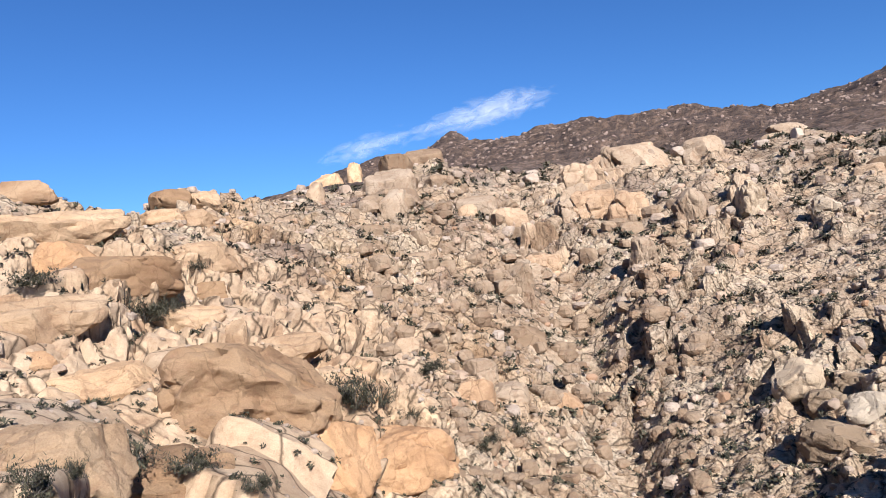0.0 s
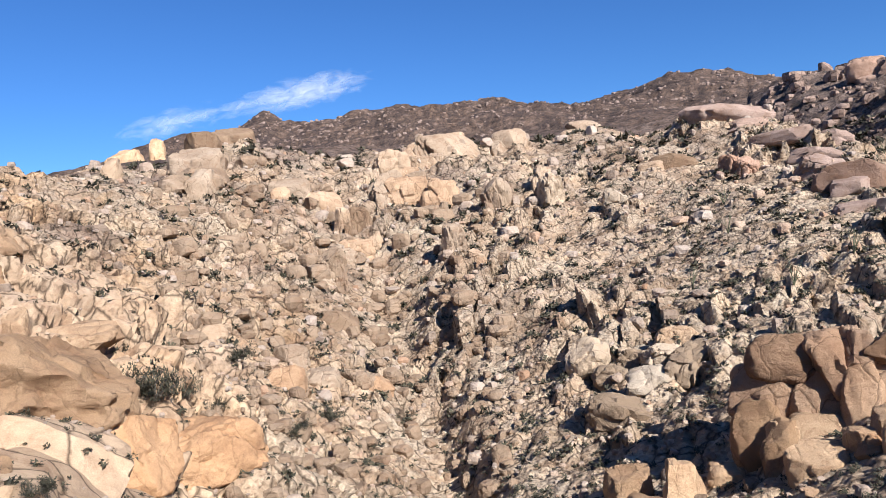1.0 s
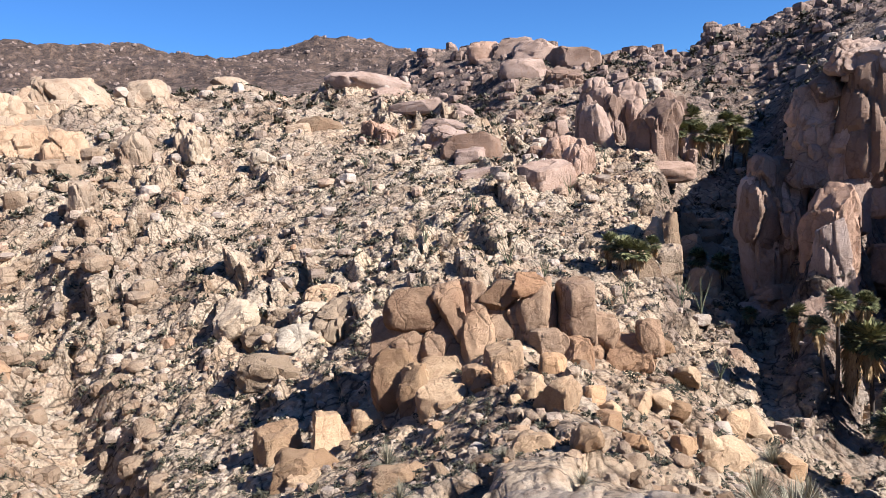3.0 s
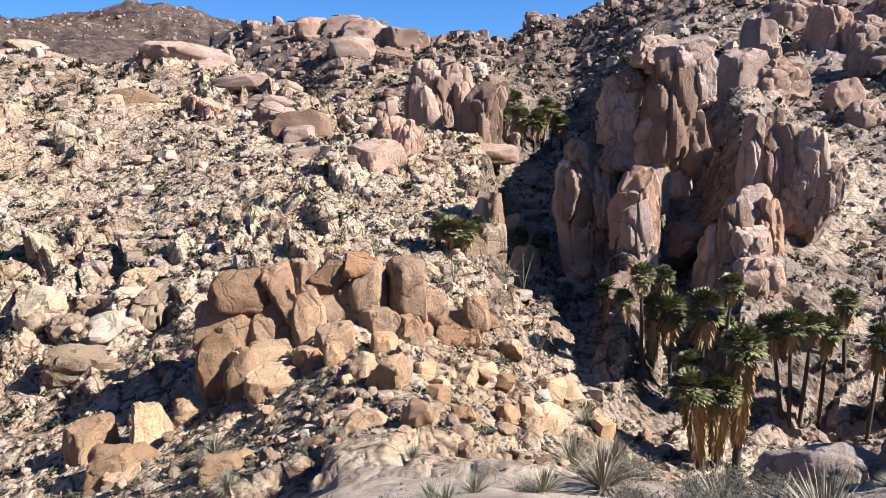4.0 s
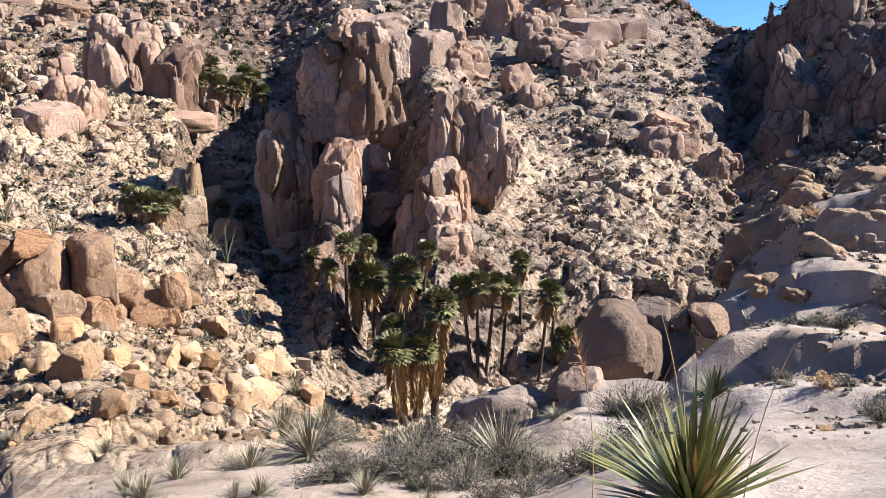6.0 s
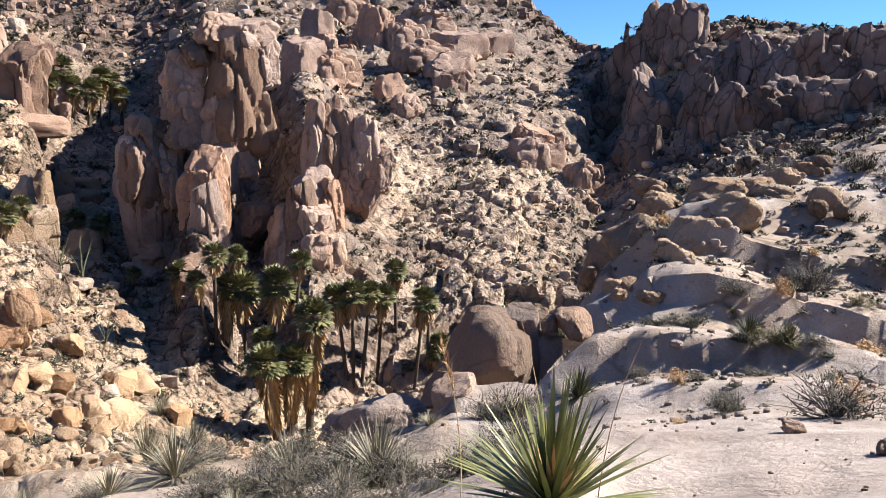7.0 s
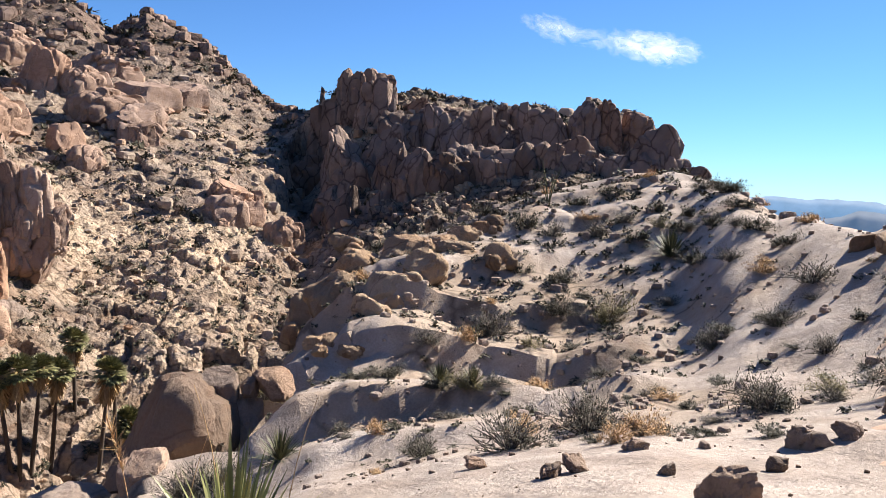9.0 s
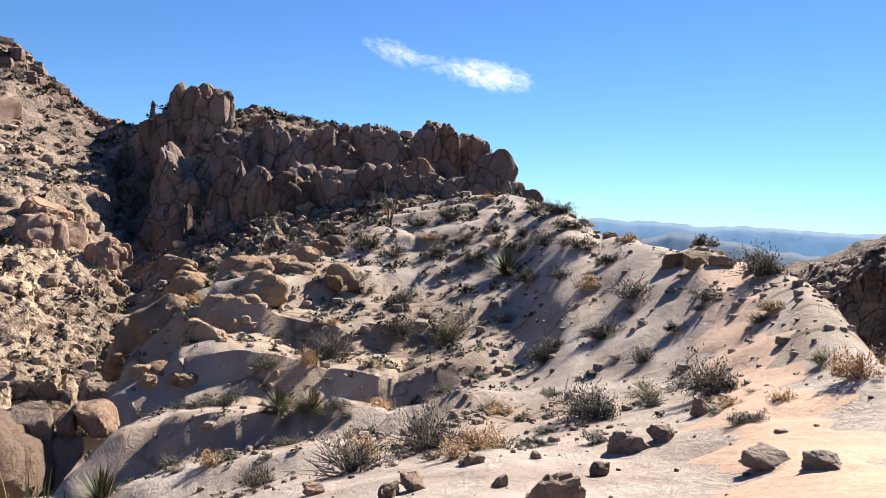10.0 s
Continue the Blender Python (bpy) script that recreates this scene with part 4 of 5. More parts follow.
def crag(label, stones, material, deep=1.0, near=None, far=None, rounded=0.2, seed=0, split=1.5, drop=0.0, twist=None, worn=None, close=1.14, flats=True, extra=0, columns=0.0):
    """Stones stacked against the slope that they belong to, each one a piece of the crag."""
    rng = random.Random(seed)
    meshes, rounds = (rock_meshes(worn, material),) * 2 if worn else (rock_meshes(BLOCKS, material), rock_meshes(ROUNDS, material))
    flat_meshes = rock_meshes(MASSIVE, material) if worn is TOWERS else meshes
    spots = []
    for bearing, rise, width, height in stones:
        rise -= drop
        foot = meet(bearing, rise - 0.35 * height, 12)
        body = meet(bearing, rise + 0.1 * height, 12)
        d = foot if foot else (near or 100)
        if body:
            d = min(body, foot + 0.5 * (body - foot)) if foot else body
        if near:
            d = max(d, near)
        if far:
            d = min(d, far)
        if columns:
            # a face of upright columns, each reaching down behind the next row
            count = max(1, round(width / columns))
            for k in range(count):
                tall = height * rng.uniform(1.25, 1.75)
                top = rise + 0.5 * height * rng.uniform(0.82, 1.06)
                spots.append((bearing + ((k + 0.5) / count - 0.5) * width, top - 0.5 * tall, width / count * rng.uniform(0.95, 1.3), tall, d + rng.uniform(-0.01, 0.012) * d))
            continue
        spots.append((bearing, rise, width, height, d))
        for _ in range(extra):
            small = rng.uniform(0.35, 0.62)
            b2, e2 = bearing + rng.uniform(-0.6, 0.6) * width, rise - rng.uniform(0.1, 0.55) * height
            spots.append((b2, e2, width * small, height * small, d * rng.uniform(0.975, 0.995)))
    low = min(spots, key=lambda s: s[1])
    root = new("rock_crag")
    root.location = at(low[0], low[4], low[1])
    tagged(root, label, "crag")
    for bearing, rise, width, height, d in spots:
        w, h = d * math.tan(radians(width)) * 1.16, d * math.tan(radians(height)) * 1.14
        t = min(max(w, h), 1.6 * min(w, h)) * deep * rng.uniform(0.85, 1.15)
        centre = at(bearing, d + 0.25 * t, rise) - root.location
        turn = -radians(bearing) + (rng.uniform(-0.35, 0.35) if twist is None else twist)
        rounding = rng.random() < rounded
        # large masses are split by joints into smaller blocks
        joint = max(2.6, 0.02 * d) * split * 1.7
        nx, nz = (1, 1) if rounding and max(w, h) < 2.2 * joint else (max(1, min(3, round(w / joint))), max(1, min(3, round(h / joint / 1.7))))
        xs = sorted(rng.uniform(0.8, 1.2) * k / nx for k in range(1, nx))
        xs = [0.0] + xs + [1.0]
        for i in range(nx):
            zs = sorted(min(0.95, rng.uniform(0.75, 1.25) * k / nz) for k in range(1, nz))
            zs = [0.0] + zs + [1.0]
            lower = rng.uniform(0, 0.22) if i in (0, nx - 1) and nx > 1 else 0
            for k in range(nz):
                me = rng.choice(flat_meshes if flats and worn is TOWERS and h < 0.8 * w else rounds if rounding or (k == nz - 1 and rng.random() < 0.3) else meshes)
                ob = new("stone", me)
                ob.parent = root
                bw, bh = (xs[i + 1] - xs[i]) * w, (zs[k + 1] - zs[k]) * h * (1 - lower)
                x, z = ((xs[i] + xs[i + 1]) / 2 - 0.5) * w, ((zs[k] + zs[k + 1]) / 2 * (1 - lower) - 0.5) * h
                y = rng.uniform(-0.12, 0.12) * t if nx * nz > 1 else 0
                c, sn = math.cos(turn), math.sin(turn)
                ob.location = centre + Vector((x * c - y * sn, x * sn + y * c, z))
                ob.rotation_euler = (rng.uniform(-0.09, 0.09), rng.uniform(-0.09, 0.09), turn + rng.uniform(-0.15, 0.15))
                ob.scale = (bw * close, t * rng.uniform(0.85, 1.0), bh * close)
    return root


crag("stacked orange-brown granite boulders split by deep dark joints", STACK_UPPER, WARM_ROCK, 1.1, 70, 76, 0.2, 1, 1.0, twist=0.12, worn=MASSIVE, close=1.3)
crag("broken tan granite boulders below the large stack", STACK_LOWER, CREAM_ROCK, 1.0, 45, 74, 0.15, 2, 1.0, worn=MASSIVE, close=1.2, extra=1)
crag("pale rounded granite knobs on a steep bare slope", WHITE_ROCKS, PALE_ROCK, 1.1, None, None, 0.1, 3, 9, 0.35, worn=TOWERS + ROUNDS, close=1.1)
crag("tall pink-tan granite pillars above a shaded ravine", PILLAR, PINK_ROCK, 0.9, 110, 132, 0.1, 4, 9, twist=0.6, worn=TOWERS, close=1.25, flats=False)
crag("jointed granite columns above the palm grove", SIDE_CRAG, PINK_ROCK, 0.9, 102, 130, 0.1, 5, 9, twist=0.6, worn=TOWERS, close=1.2, flats=False)
crag("upright pinkish granite columns on the ravine rim", RIM_CRAG, ROSE_ROCK, 0.9, None, None, 0.25, 6, 9, twist=0.5, worn=MASSIVE[:6] + TOWERS, close=1.22, flats=False, extra=1)
crag("small stacked granite blocks like a cairn", CAIRN, TAN_ROCK, 0.9, None, None, 0.3, 7, worn=MASSIVE)
crag("reddish granite spires on the upper slope", SPIRES, ROSE_ROCK, 0.9, None, None, 0.15, 8, 9, twist=0.5, worn=MASSIVE[:6] + TOWERS, close=1.2, flats=False, extra=1)
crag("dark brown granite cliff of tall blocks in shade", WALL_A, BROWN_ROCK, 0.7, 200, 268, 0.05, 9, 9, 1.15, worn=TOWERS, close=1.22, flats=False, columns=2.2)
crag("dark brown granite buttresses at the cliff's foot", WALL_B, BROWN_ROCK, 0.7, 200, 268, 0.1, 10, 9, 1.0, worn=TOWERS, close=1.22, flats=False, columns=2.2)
crag("rounded wind-worn granite boulders along the spur's edge", SPUR_BOULDERS, TAN_ROCK, 1.0, 38, 66, 0.5, 11, 9, worn=SMOOTH + ROUNDS + MASSIVE[:4], extra=2)
crag("smooth shaded granite boulders beside the palm canyon", HEAD_ROCKS, GREY_ROCK, 1.2, 27, 31, 0.5, 17, 9, twist=-0.45, worn=LEANING, close=1.2)
crag("squarish granite boulders leaning on the smooth outcrop", HEAD_BOULDERS, GREY_ROCK, 1.1, 27, 33, 0.0, 23, 9, 0.2, worn=MASSIVE)
crag("smooth grey granite dome at the canyon's edge", DOME_ROCK, GREY_ROCK, 1.0, 27, 29, 1.0, 21, 9.0, worn=LEANING)
crag("sunlit tan granite slabs and ledges", LEFT_SLABS, CREAM_ROCK, 1.0, None, None, 0.3, 13, worn=MASSIVE)
crag("tan and rust-stained granite blocks on the slope", SLOPE_SLABS, TAN_ROCK, 1.0, None, None, 0.3, 14, worn=MASSIVE)
crag("cracked tan granite domes and cliffs above the gully", BOWL_CRAG, TAN_ROCK, 0.8, None, None, 0.2, 15, 9, worn=TOWERS, extra=1)
crag("pinkish granite crest stones on the skyline ridge", RIDGE_CRAG, ROSE_ROCK, 0.9, None, None, 0.3, 16, 9, worn=TOWERS, extra=1)


crag("broad smooth cream granite slabs with thin cracks", BROAD_SLABS, CREAM_ROCK, 1.3, None, None, 0.0, 18, 9, 0.7, worn=WHALES, close=1.25)


def hollowed_rock(bearing, rise, width, height):
    """A large weathered outcrop with scooped hollows under overhanging arches."""
    v, f = rock_shape(970, 46, 3.6, 6, 0.26, 0.4)
    bent = v + 0.1 * np.stack([fbm(v * 4 + 5 * k, 2, 40 + k) for k in range(3)], -1)
    for cx, cz, r in ((-0.16, 0.0, 0.2), (0.09, -0.06, 0.16), (0.3, 0.06, 0.12), (-0.37, -0.14, 0.12), (0.02, -0.3, 0.15), (0.24, -0.25, 0.1)):
        off = (bent - np.array([cx, -0.42, cz])) * np.array([1.1, 0.55, 1.0])
        inside = np.clip(1 - np.linalg.norm(off, axis=1) / r, 0, 1)
        v[:, 1] += 0.9 * r * inside ** 0.6 * np.where(off[:, 2] > 0, 1.0, 0.8)
    d = meet(bearing, rise - 0.3 * height, 20)
    w, h = d * math.tan(radians(width)), d * math.tan(radians(height))
    ob = new("hollowed_rock", mesh_of("hollowed_rock", v, f, CREAM_ROCK, True, 50))
    ob.scale = (w * 1.2, w * 0.9, h * 1.2)
    ob.location = at(bearing, d + 0.36 * w, rise - 0.6)
    ob.rotation_euler = (-0.25, 0.12, -radians(bearing) + 0.1)
    return tagged(ob, "large orange-tan granite outcrop with scooped hollows", "outcrop")


hollowed_rock(-18.0, -8.4, 11.5, 7.4)


# ---- loose rubble ----
def scatter(shapes, count, bearings, distances, sizes, seed, keep, squash=0.75, sink=0.25):
    """Many stones or tufts joined into one array pair, spread over the ground."""
    rng = np.random.default_rng(seed)
    vs, fs, k = [], [], 0
    for _ in range(count):
        b = rng.uniform(*bearings)
        d = math.exp(rng.uniform(math.log(distances[0]), math.log(distances[1])))
        if keep(b, d) < rng.random():
            continue
        p = np.array(on(b, d))
        s = d * sizes[0] * (sizes[1] / sizes[0]) ** (rng.random() ** 1.8)
        v, f = shapes[rng.integers(len(shapes))]
        an = rng.uniform(0, 6.28)
        c, sn = math.cos(an), math.sin(an)
        q = v * s * rng.uniform(0.75, 1.3, 3)
        q = np.stack([q[:, 0] * c - q[:, 1] * sn, q[:, 0] * sn + q[:, 1] * c, q[:, 2] * squash], -1)
        q[:, 2] += s * squash * (0.5 - sink) if sink else 0
        vs.append(q + p)
        fs.append(f + k)
        k += len(v)
    return np.concatenate(vs), np.concatenate(fs)


COARSE = [rock_shape(300 + k, 3, 3.0 + k % 4, 4, 0.2) for k in range(14)]
SMALL = [rock_shape(400 + k, 2, 3.5 + k % 3, 3, 0.22) for k in range(14)]


def slope_keep(b, d):
    if b < -8 and d < 150:
        return 0.25
    return 1.0 if b < 86 or d > 112 else 0.0


rubble = new("boulder_rubble", mesh_of("boulder_rubble", *scatter(COARSE, 2700, (-40, 128), (42, 330), (0.005, 0.021), 5, slope_keep), RUBBLE_ROCK, False))
tagged(rubble, "countless tan granite boulders strewn over the slopes", "rubble", kind="stuff")
gully_rocks = new("gully_rubble", mesh_of("gully_rubble", *scatter(COARSE, 700, (-9, 17), (80, 270), (0.007, 0.032), 25, lambda b, d: 1.0), TAN_ROCK, False))
tagged(gully_rocks, "tumbled orange-tan boulders filling the gully", "rubble", kind="stuff")
far_rocks = new("range_rubble", mesh_of("range_rubble", *scatter(SMALL, 2200, (-8, 41), (800, 1700), (0.0018, 0.006), 26, lambda b, d: 1.0), BROWN_ROCK, False))
tagged(far_rocks, "dark boulders on the distant brown range", "rubble", kind="stuff")
high = new("high_rubble", mesh_of("high_rubble", *scatter(SMALL, 1500, (36, 100), (330, 540), (0.004, 0.02), 15, lambda b, d: 1.0), BROWN_ROCK, False))
tagged(high, "brown granite boulders on the upper slopes", "rubble", kind="stuff")
stones = new("scree", mesh_of("scree", *scatter(SMALL, 9000, (-40, 128), (36, 360), (0.0028, 0.009), 6, slope_keep), RUBBLE_ROCK, False))
tagged(stones, "scree of small angular granite stones", "scree", kind="stuff")


# ---- single boulders ----
LOOSE = [(58.8, -20.9, 2.8, 2.1), (60.3, -21.4, 2.4, 2), (50.3, -17.9, 2.2, 1.7), (53.5, -21.3, 2.2, 1.8), (55.1, -18.1, 2.6, 1.4), (57.4, -16.4, 2.5, 1.7), (56.3, -14.5, 1.7, 1.3), (60.7, -19.5, 2.4, 2.4), (51.4, -19.8, 2.4, 1.6), (48.9, -21.1, 2, 1.5)]
LOOSE_LOW = [(60.1, -21.3, 3.6, 2.7), (58.8, -22.1, 1.9, 1.9), (64.2, -22, 2.3, 1.9), (61.9, -19.7, 2.8, 2.3), (56.9, -21.5, 1.9, 1.8), (54.2, -21.5, 1.8, 1.8), (51.8, -19, 2.3, 1.8), (54, -18.3, 2.3, 1.8), (56.6, -19, 2.3, 1.8), (49.5, -21.1, 2.5, 2.1)]
NEAR_ROCKS = [(129.6, -19.7, 4.7, 3.5), (134.7, -15.8, 2.7, 2), (144.4, -15.2, 3.8, 1.7), (119, -19.9, 1.9, 1.3), (125.5, -19.4, 1.4, 1), (137.3, -15, 2.1, 1.5), (140, -12.8, 1.8, 1.4), (147.7, -14.9, 2.7, 1.5), (123.2, -18.1, 1.7, 1.1), (117, -20.5, 1.9, 1.3), (111.3, -20.6, 1.7, 1.1), (132.9, -17.7, 1.9, 1.3)]
TRAIL_ROCKS = [(137.6, -2.6, 2.4, 1.2), (139.2, -2.1, 2.2, 1.3), (140.9, -2.4, 1.8, 1.0)]


def boulders(rows, material, label, group, start, seed):
    rng = random.Random(seed)
    meshes = rock_meshes(CHUNKS if material is not GREY_ROCK else BLOCKS, material)
    for bearing, rise, width, height in rows:
        d = meet(bearing, rise - 0.4 * height, start)
        if not d:
            continue
        w, h = d * math.tan(radians(width)) * 0.95, d * math.tan(radians(height)) * 0.95
        ob = new("boulder", rng.choice(meshes))
        ob.location = on(bearing, d) + Vector((0, 0, 0.3 * h))
        ob.rotation_euler = (rng.uniform(-0.25, 0.25), rng.uniform(-0.25, 0.25), rng.uniform(0, 6.28))
        ob.scale = (w, w * rng.uniform(0.75, 1.1), h)
        tagged(ob, label, "boulder", group)


boulders(LOOSE + LOOSE_LOW, CREAM_ROCK, "angular tan granite boulder lying on the slope", "boulders on the slope", 30, 31)
boulders(NEAR_ROCKS, GREY_ROCK, "rough grey granite rock on pale gravel", "rocks on the spur", 4, 32)
boulders(TRAIL_ROCKS, TAN_ROCK, "rough tan rock cropping out beside the trail", "rocks by the trail", 8, 33)
rng = random.Random(41)
slope_meshes = rock_meshes(CHUNKS, TAN_ROCK)
for k in range(130):
    bearing, d = rng.uniform(30, 64), math.exp(rng.uniform(math.log(34), math.log(85)))
    w = rng.uniform(0.5, 0.8 + 0.016 * d)
    ob = new("boulder", rng.choice(slope_meshes))
    ob.location = on(bearing, d) + Vector((0, 0, 0.18 * w))
    ob.rotation_euler = (rng.uniform(-0.4, 0.4), rng.uniform(-0.4, 0.4), rng.uniform(0, 6.28))
    ob.scale = (w, w * rng.uniform(0.6, 1.1), w * rng.uniform(0.5, 0.85))
    tagged(ob, "tan granite boulder on the gravelly slope", "boulder", "boulders on the slope")

# ---- plants ----
PALMS = [(67.3, -17.8, 67.3, -10.5, 1.8), (68.1, -18.1, 69.1, -10.8, 1.5), (64.4, -14.9, 64.6, -11.8, 1.7), (66.6, -17, 66, -12.4, 1.5), (69.5, -19.1, 69.2, -12.8, 2.7), (68, -17.7, 68.2, -12.9, 2.2), (71.6, -19.9, 72.1, -12.5, 2.8), (73, -20.3, 73.7, -11, 1.7), (73.3, -18.1, 73.2, -13.9, 1.5), (74.4, -24.3, 74.9, -14.9, 2.8), (71.9, -24.8, 71.1, -18.3, 2.9), (72.9, -24.5, 73.1, -18.3, 2.7), (70.9, -20.7, 71, -17, 2), (77.5, -20.6, 76.8, -13.7, 2.1), (78, -20.9, 78.1, -13.6, 2.2), (78.7, -20.9, 79.2, -13.6, 1.8), (80.3, -20.9, 80.5, -13.6, 1.9), (81.5, -17, 81.4, -11.8, 1.8), (82.9, -21.3, 83.4, -13.9, 2.1)]
PALMS_MORE = [(84, -20.2, 83.9, -12.8, 1.5), (84.7, -19.3, 84.9, -17.5, 2.2), (52.6, -8.9, 52.9, -6.5, 1.9), (51.7, -8.6, 51.8, -6.3, 1.6), (53.7, -9.1, 53.9, -6.5, 1.8), (54.8, -8.8, 54.9, -6.8, 1.3), (58, -9.7, 58.1, -7.6, 1.5), (59.8, -10.1, 59.9, -7.7, 1.5), (57.8, -0.5, 57.9, 2.6, 1.8), (58.6, -1.1, 58.7, 2.4, 1.6), (59.4, -1.5, 59.7, 2.4, 1.5), (60.1, -1.5, 60.3, 2.1, 1.3), (60.7, -1.4, 60.9, 2, 1.3), (61.4, -1.5, 61.5, 2.2, 1.3), (57, -0.1, 57.1, 2.7, 1.6), (61.5, -13.1, 61.7, -11.9, 1), (84.3, -20, 84.6, -17.6, 1.3)]
BUSHES =  [(112.1, -11.5, 3.9), (116.9, -10.8, 3.2), (120.9, -10, 4), (117.2, -7.6, 2.8), (114.1, -6.8, 2.1), (128.2, -10.8, 3.6), (132.6, -14.6, 5.5), (134.6, -5.9, 3.4), (143.7, -3.1, 3.9), (139.7, -1.4, 2), (113.9, -19.6, 5.9), (119.6, -17.9, 5.6), (106.9, -20.5, 3.6), (100.7, -19.3, 2), (94.8, -16.9, 3.3), (122.7, -3.5, 1.9), (119.6, -3.4, 2.7), (116.5, -3.6, 2.5), (114.3, -3.1, 2.2), (132.7, -3.2, 2.2), (130.9, -2.5, 2), (124.4, -2.9, 1.8), (126.8, -5.4, 2.2), (141.1, -11.7, 5.3)]
BUSHES_FAR =  [(126.5, -1.5, 1.8), (127.9, -2.3, 1.8), (129.6, -2.1, 1.7), (123.9, -1.2, 1.6), (121.7, -2.2, 1.8), (129.3, -4.4, 2.2), (135.7, -10.2, 2.5), (136.3, -12.7, 2.9), (125.2, -8.2, 1.8), (115.2, -12.6, 1.7), (128.6, 0.4, 1.7), (120.7, -0.3, 1.9), (118.1, -1.1, 1.9), (112, -2.3, 1.8), (132.7, -8.9, 3), (147.6, -8.7, 2.3), (110.3, -15.5, 3)]
TAN_BUSHES =  [(123.6, -17.5, 3.4), (149.7, -9.2, 3.4), (114.7, -18.7, 2.5), (121.8, -18.2, 2.6), (110.2, -12.8, 1.7), (103.5, -19.1, 1.8)]
YUCCAS =  [(108.4, -15.9, 2.8), (111, -15.3, 2.6), (125.2, -4.6, 3.4), (96.1, -21.1, 3.8)]
OCOTILLOS =  [(122.6, 1.6, 1.9), (115.9, -1.2, 2.6), (130.1, 0.6, 2.4), (137.5, -1.2, 2.5), (110.9, -13.6, 1.7)]
OCOTILLOS_FAR =  [(52.9, -11.5, 2), (59.7, -16.8, 1.8), (46.8, -9.4, 1.7), (58.2, -12.3, 2.2), (43.9, -8.2, 2.1), (41.3, -4.2, 1.7), (56.5, -11.4, 1.8), (37.6, -6.1, 1.7), (30.5, -6, 1.4), (33.4, -2.2, 1.4), (51.6, -0.7, 1.3), (43.3, 2, 1.1), (48.9, -2.8, 1.3), (33.2, -0, 1.2)]
NOLINAS =  [(64.2, -26.3, 6.4), (73, -27.1, 5.1), (80.1, -27.5, 8), (58.3, -28.6, 2.5), (51.5, -27.7, 3.6), (63.2, -22.3, 2.6), (77.3, -28.5, 3.8), (68.7, -29.1, 3.8)]
NOLINAS_NEAR =  [(34.5, -26.1, 2.6), (62.1, -25.3, 4.7), (65.6, -24.8, 3.8), (49, -24.3, 2.1), (33.3, -22.6, 2.8), (50.3, -27.3, 3.3), (42.8, -22.9, 2.1)]
LEFT_BUSHES =  [(-26.9, -14, 4.3), (-33.1, -13.1, 3.7), (-30.8, -13.2, 2.1), (-23, -15.1, 3.2), (-24.4, -2.5, 3.1), (-23, -2.3, 2.1), (-27.6, -7.9, 1.3), (-30.3, -8.2, 1), (-11, -10.7, 3.9), (-8.7, -10.3, 2.6), (-5.8, -12.1, 1.7), (-13.4, -11.7, 1.4), (-19.1, -15.8, 2.4), (-0.3, -14.5, 1.9), (2.4, -13.9, 1.9), (-4.2, -8.7, 2.2), (-31.9, 0.5, 2.7), (-12.2, -14.9, 1.3), (-21.2, 0.9, 1.3)]

def fan_palm(name_seed, tall, crown, skirt, thick):
    """A desert fan palm: leaning dark trunk, a skirt of dead fronds, a crown of green fans."""
    rng = np.random.default_rng(name_seed)
    root = new("fan_palm")
    lean = rng.uniform(-0.03, 0.03, 2)
    zs = np.linspace(-0.8, tall - 0.25 * crown, 9)
    path = np.stack([lean[0] * zs, lean[1] * zs, zs], -1)
    v, f = strips([path], [thick], 9)
    ring = np.tile(np.linspace(0, 1, 9), 9)[:, None]
    centre = np.stack([lean[0] * v[:, 2], lean[1] * v[:, 2]], -1)
    v[:, :2] = centre + (v[:, :2] - centre) * (1 + 1.2 * ring)  # palms keep their girth
    part("trunk", mesh_of("trunk", v, f, PALM_BARK), root)
    top = np.array([lean[0] * tall, lean[1] * tall, tall - 0.3 * crown])
    r = crown * 0.5

    def fronds(count, el0, el1, reach, droop, per, seed):
        g = np.random.default_rng(seed)
        pairs = []
        az = g.uniform(0, 2 * math.pi, count)
        el = g.uniform(el0, el1, count)
        stem_b, stem_t = [], []
        for a, e in zip(az, el):
            d = np.array([math.cos(a) * math.cos(e), math.sin(a) * math.cos(e), math.sin(e)])
            hub = top + d * reach * r * g.uniform(0.45, 0.65)
            stem_b.append(top)
            stem_t.append(hub)
            side = np.cross(d, [0, 0, 1.0])
            side /= max(np.linalg.norm(side), 1e-6)
            up = np.cross(side, d)
            spread = np.linspace(-1.25, 1.25, per) + g.uniform(-0.1, 0.1, per)
            tips = hub + reach * r * 0.55 * (np.cos(spread)[:, None] * d + np.sin(spread)[:, None] * side + 0.12 * g.normal(size=(per, 1)) * up)
            pairs.append(blades(np.repeat(hub[None], per, 0), tips, np.full(per, r * 0.2), g.uniform(0.5, 1.4, per) * droop * r, np.tile(up, (per, 1)), 2))
        pairs.append(blades(np.array(stem_b), np.array(stem_t), np.full(count, r * 0.05), np.zeros(count), None, 2))
        return join(*pairs)

    part("crown", mesh_of("crown", *fronds(74, -0.6, 1.45, 1.06, 0.06, 8, name_seed + 1), PALM_GREEN, False), root, "green fan-shaped leaves")
    # dead fronds hang down the trunk
    g = np.random.default_rng(name_seed + 2)
    n = int(190 * max(skirt / crown, 0.6))
    a = g.uniform(0, 2 * math.pi, n)
    zt = top[2] - g.uniform(0, 1, n) * skirt * 0.8
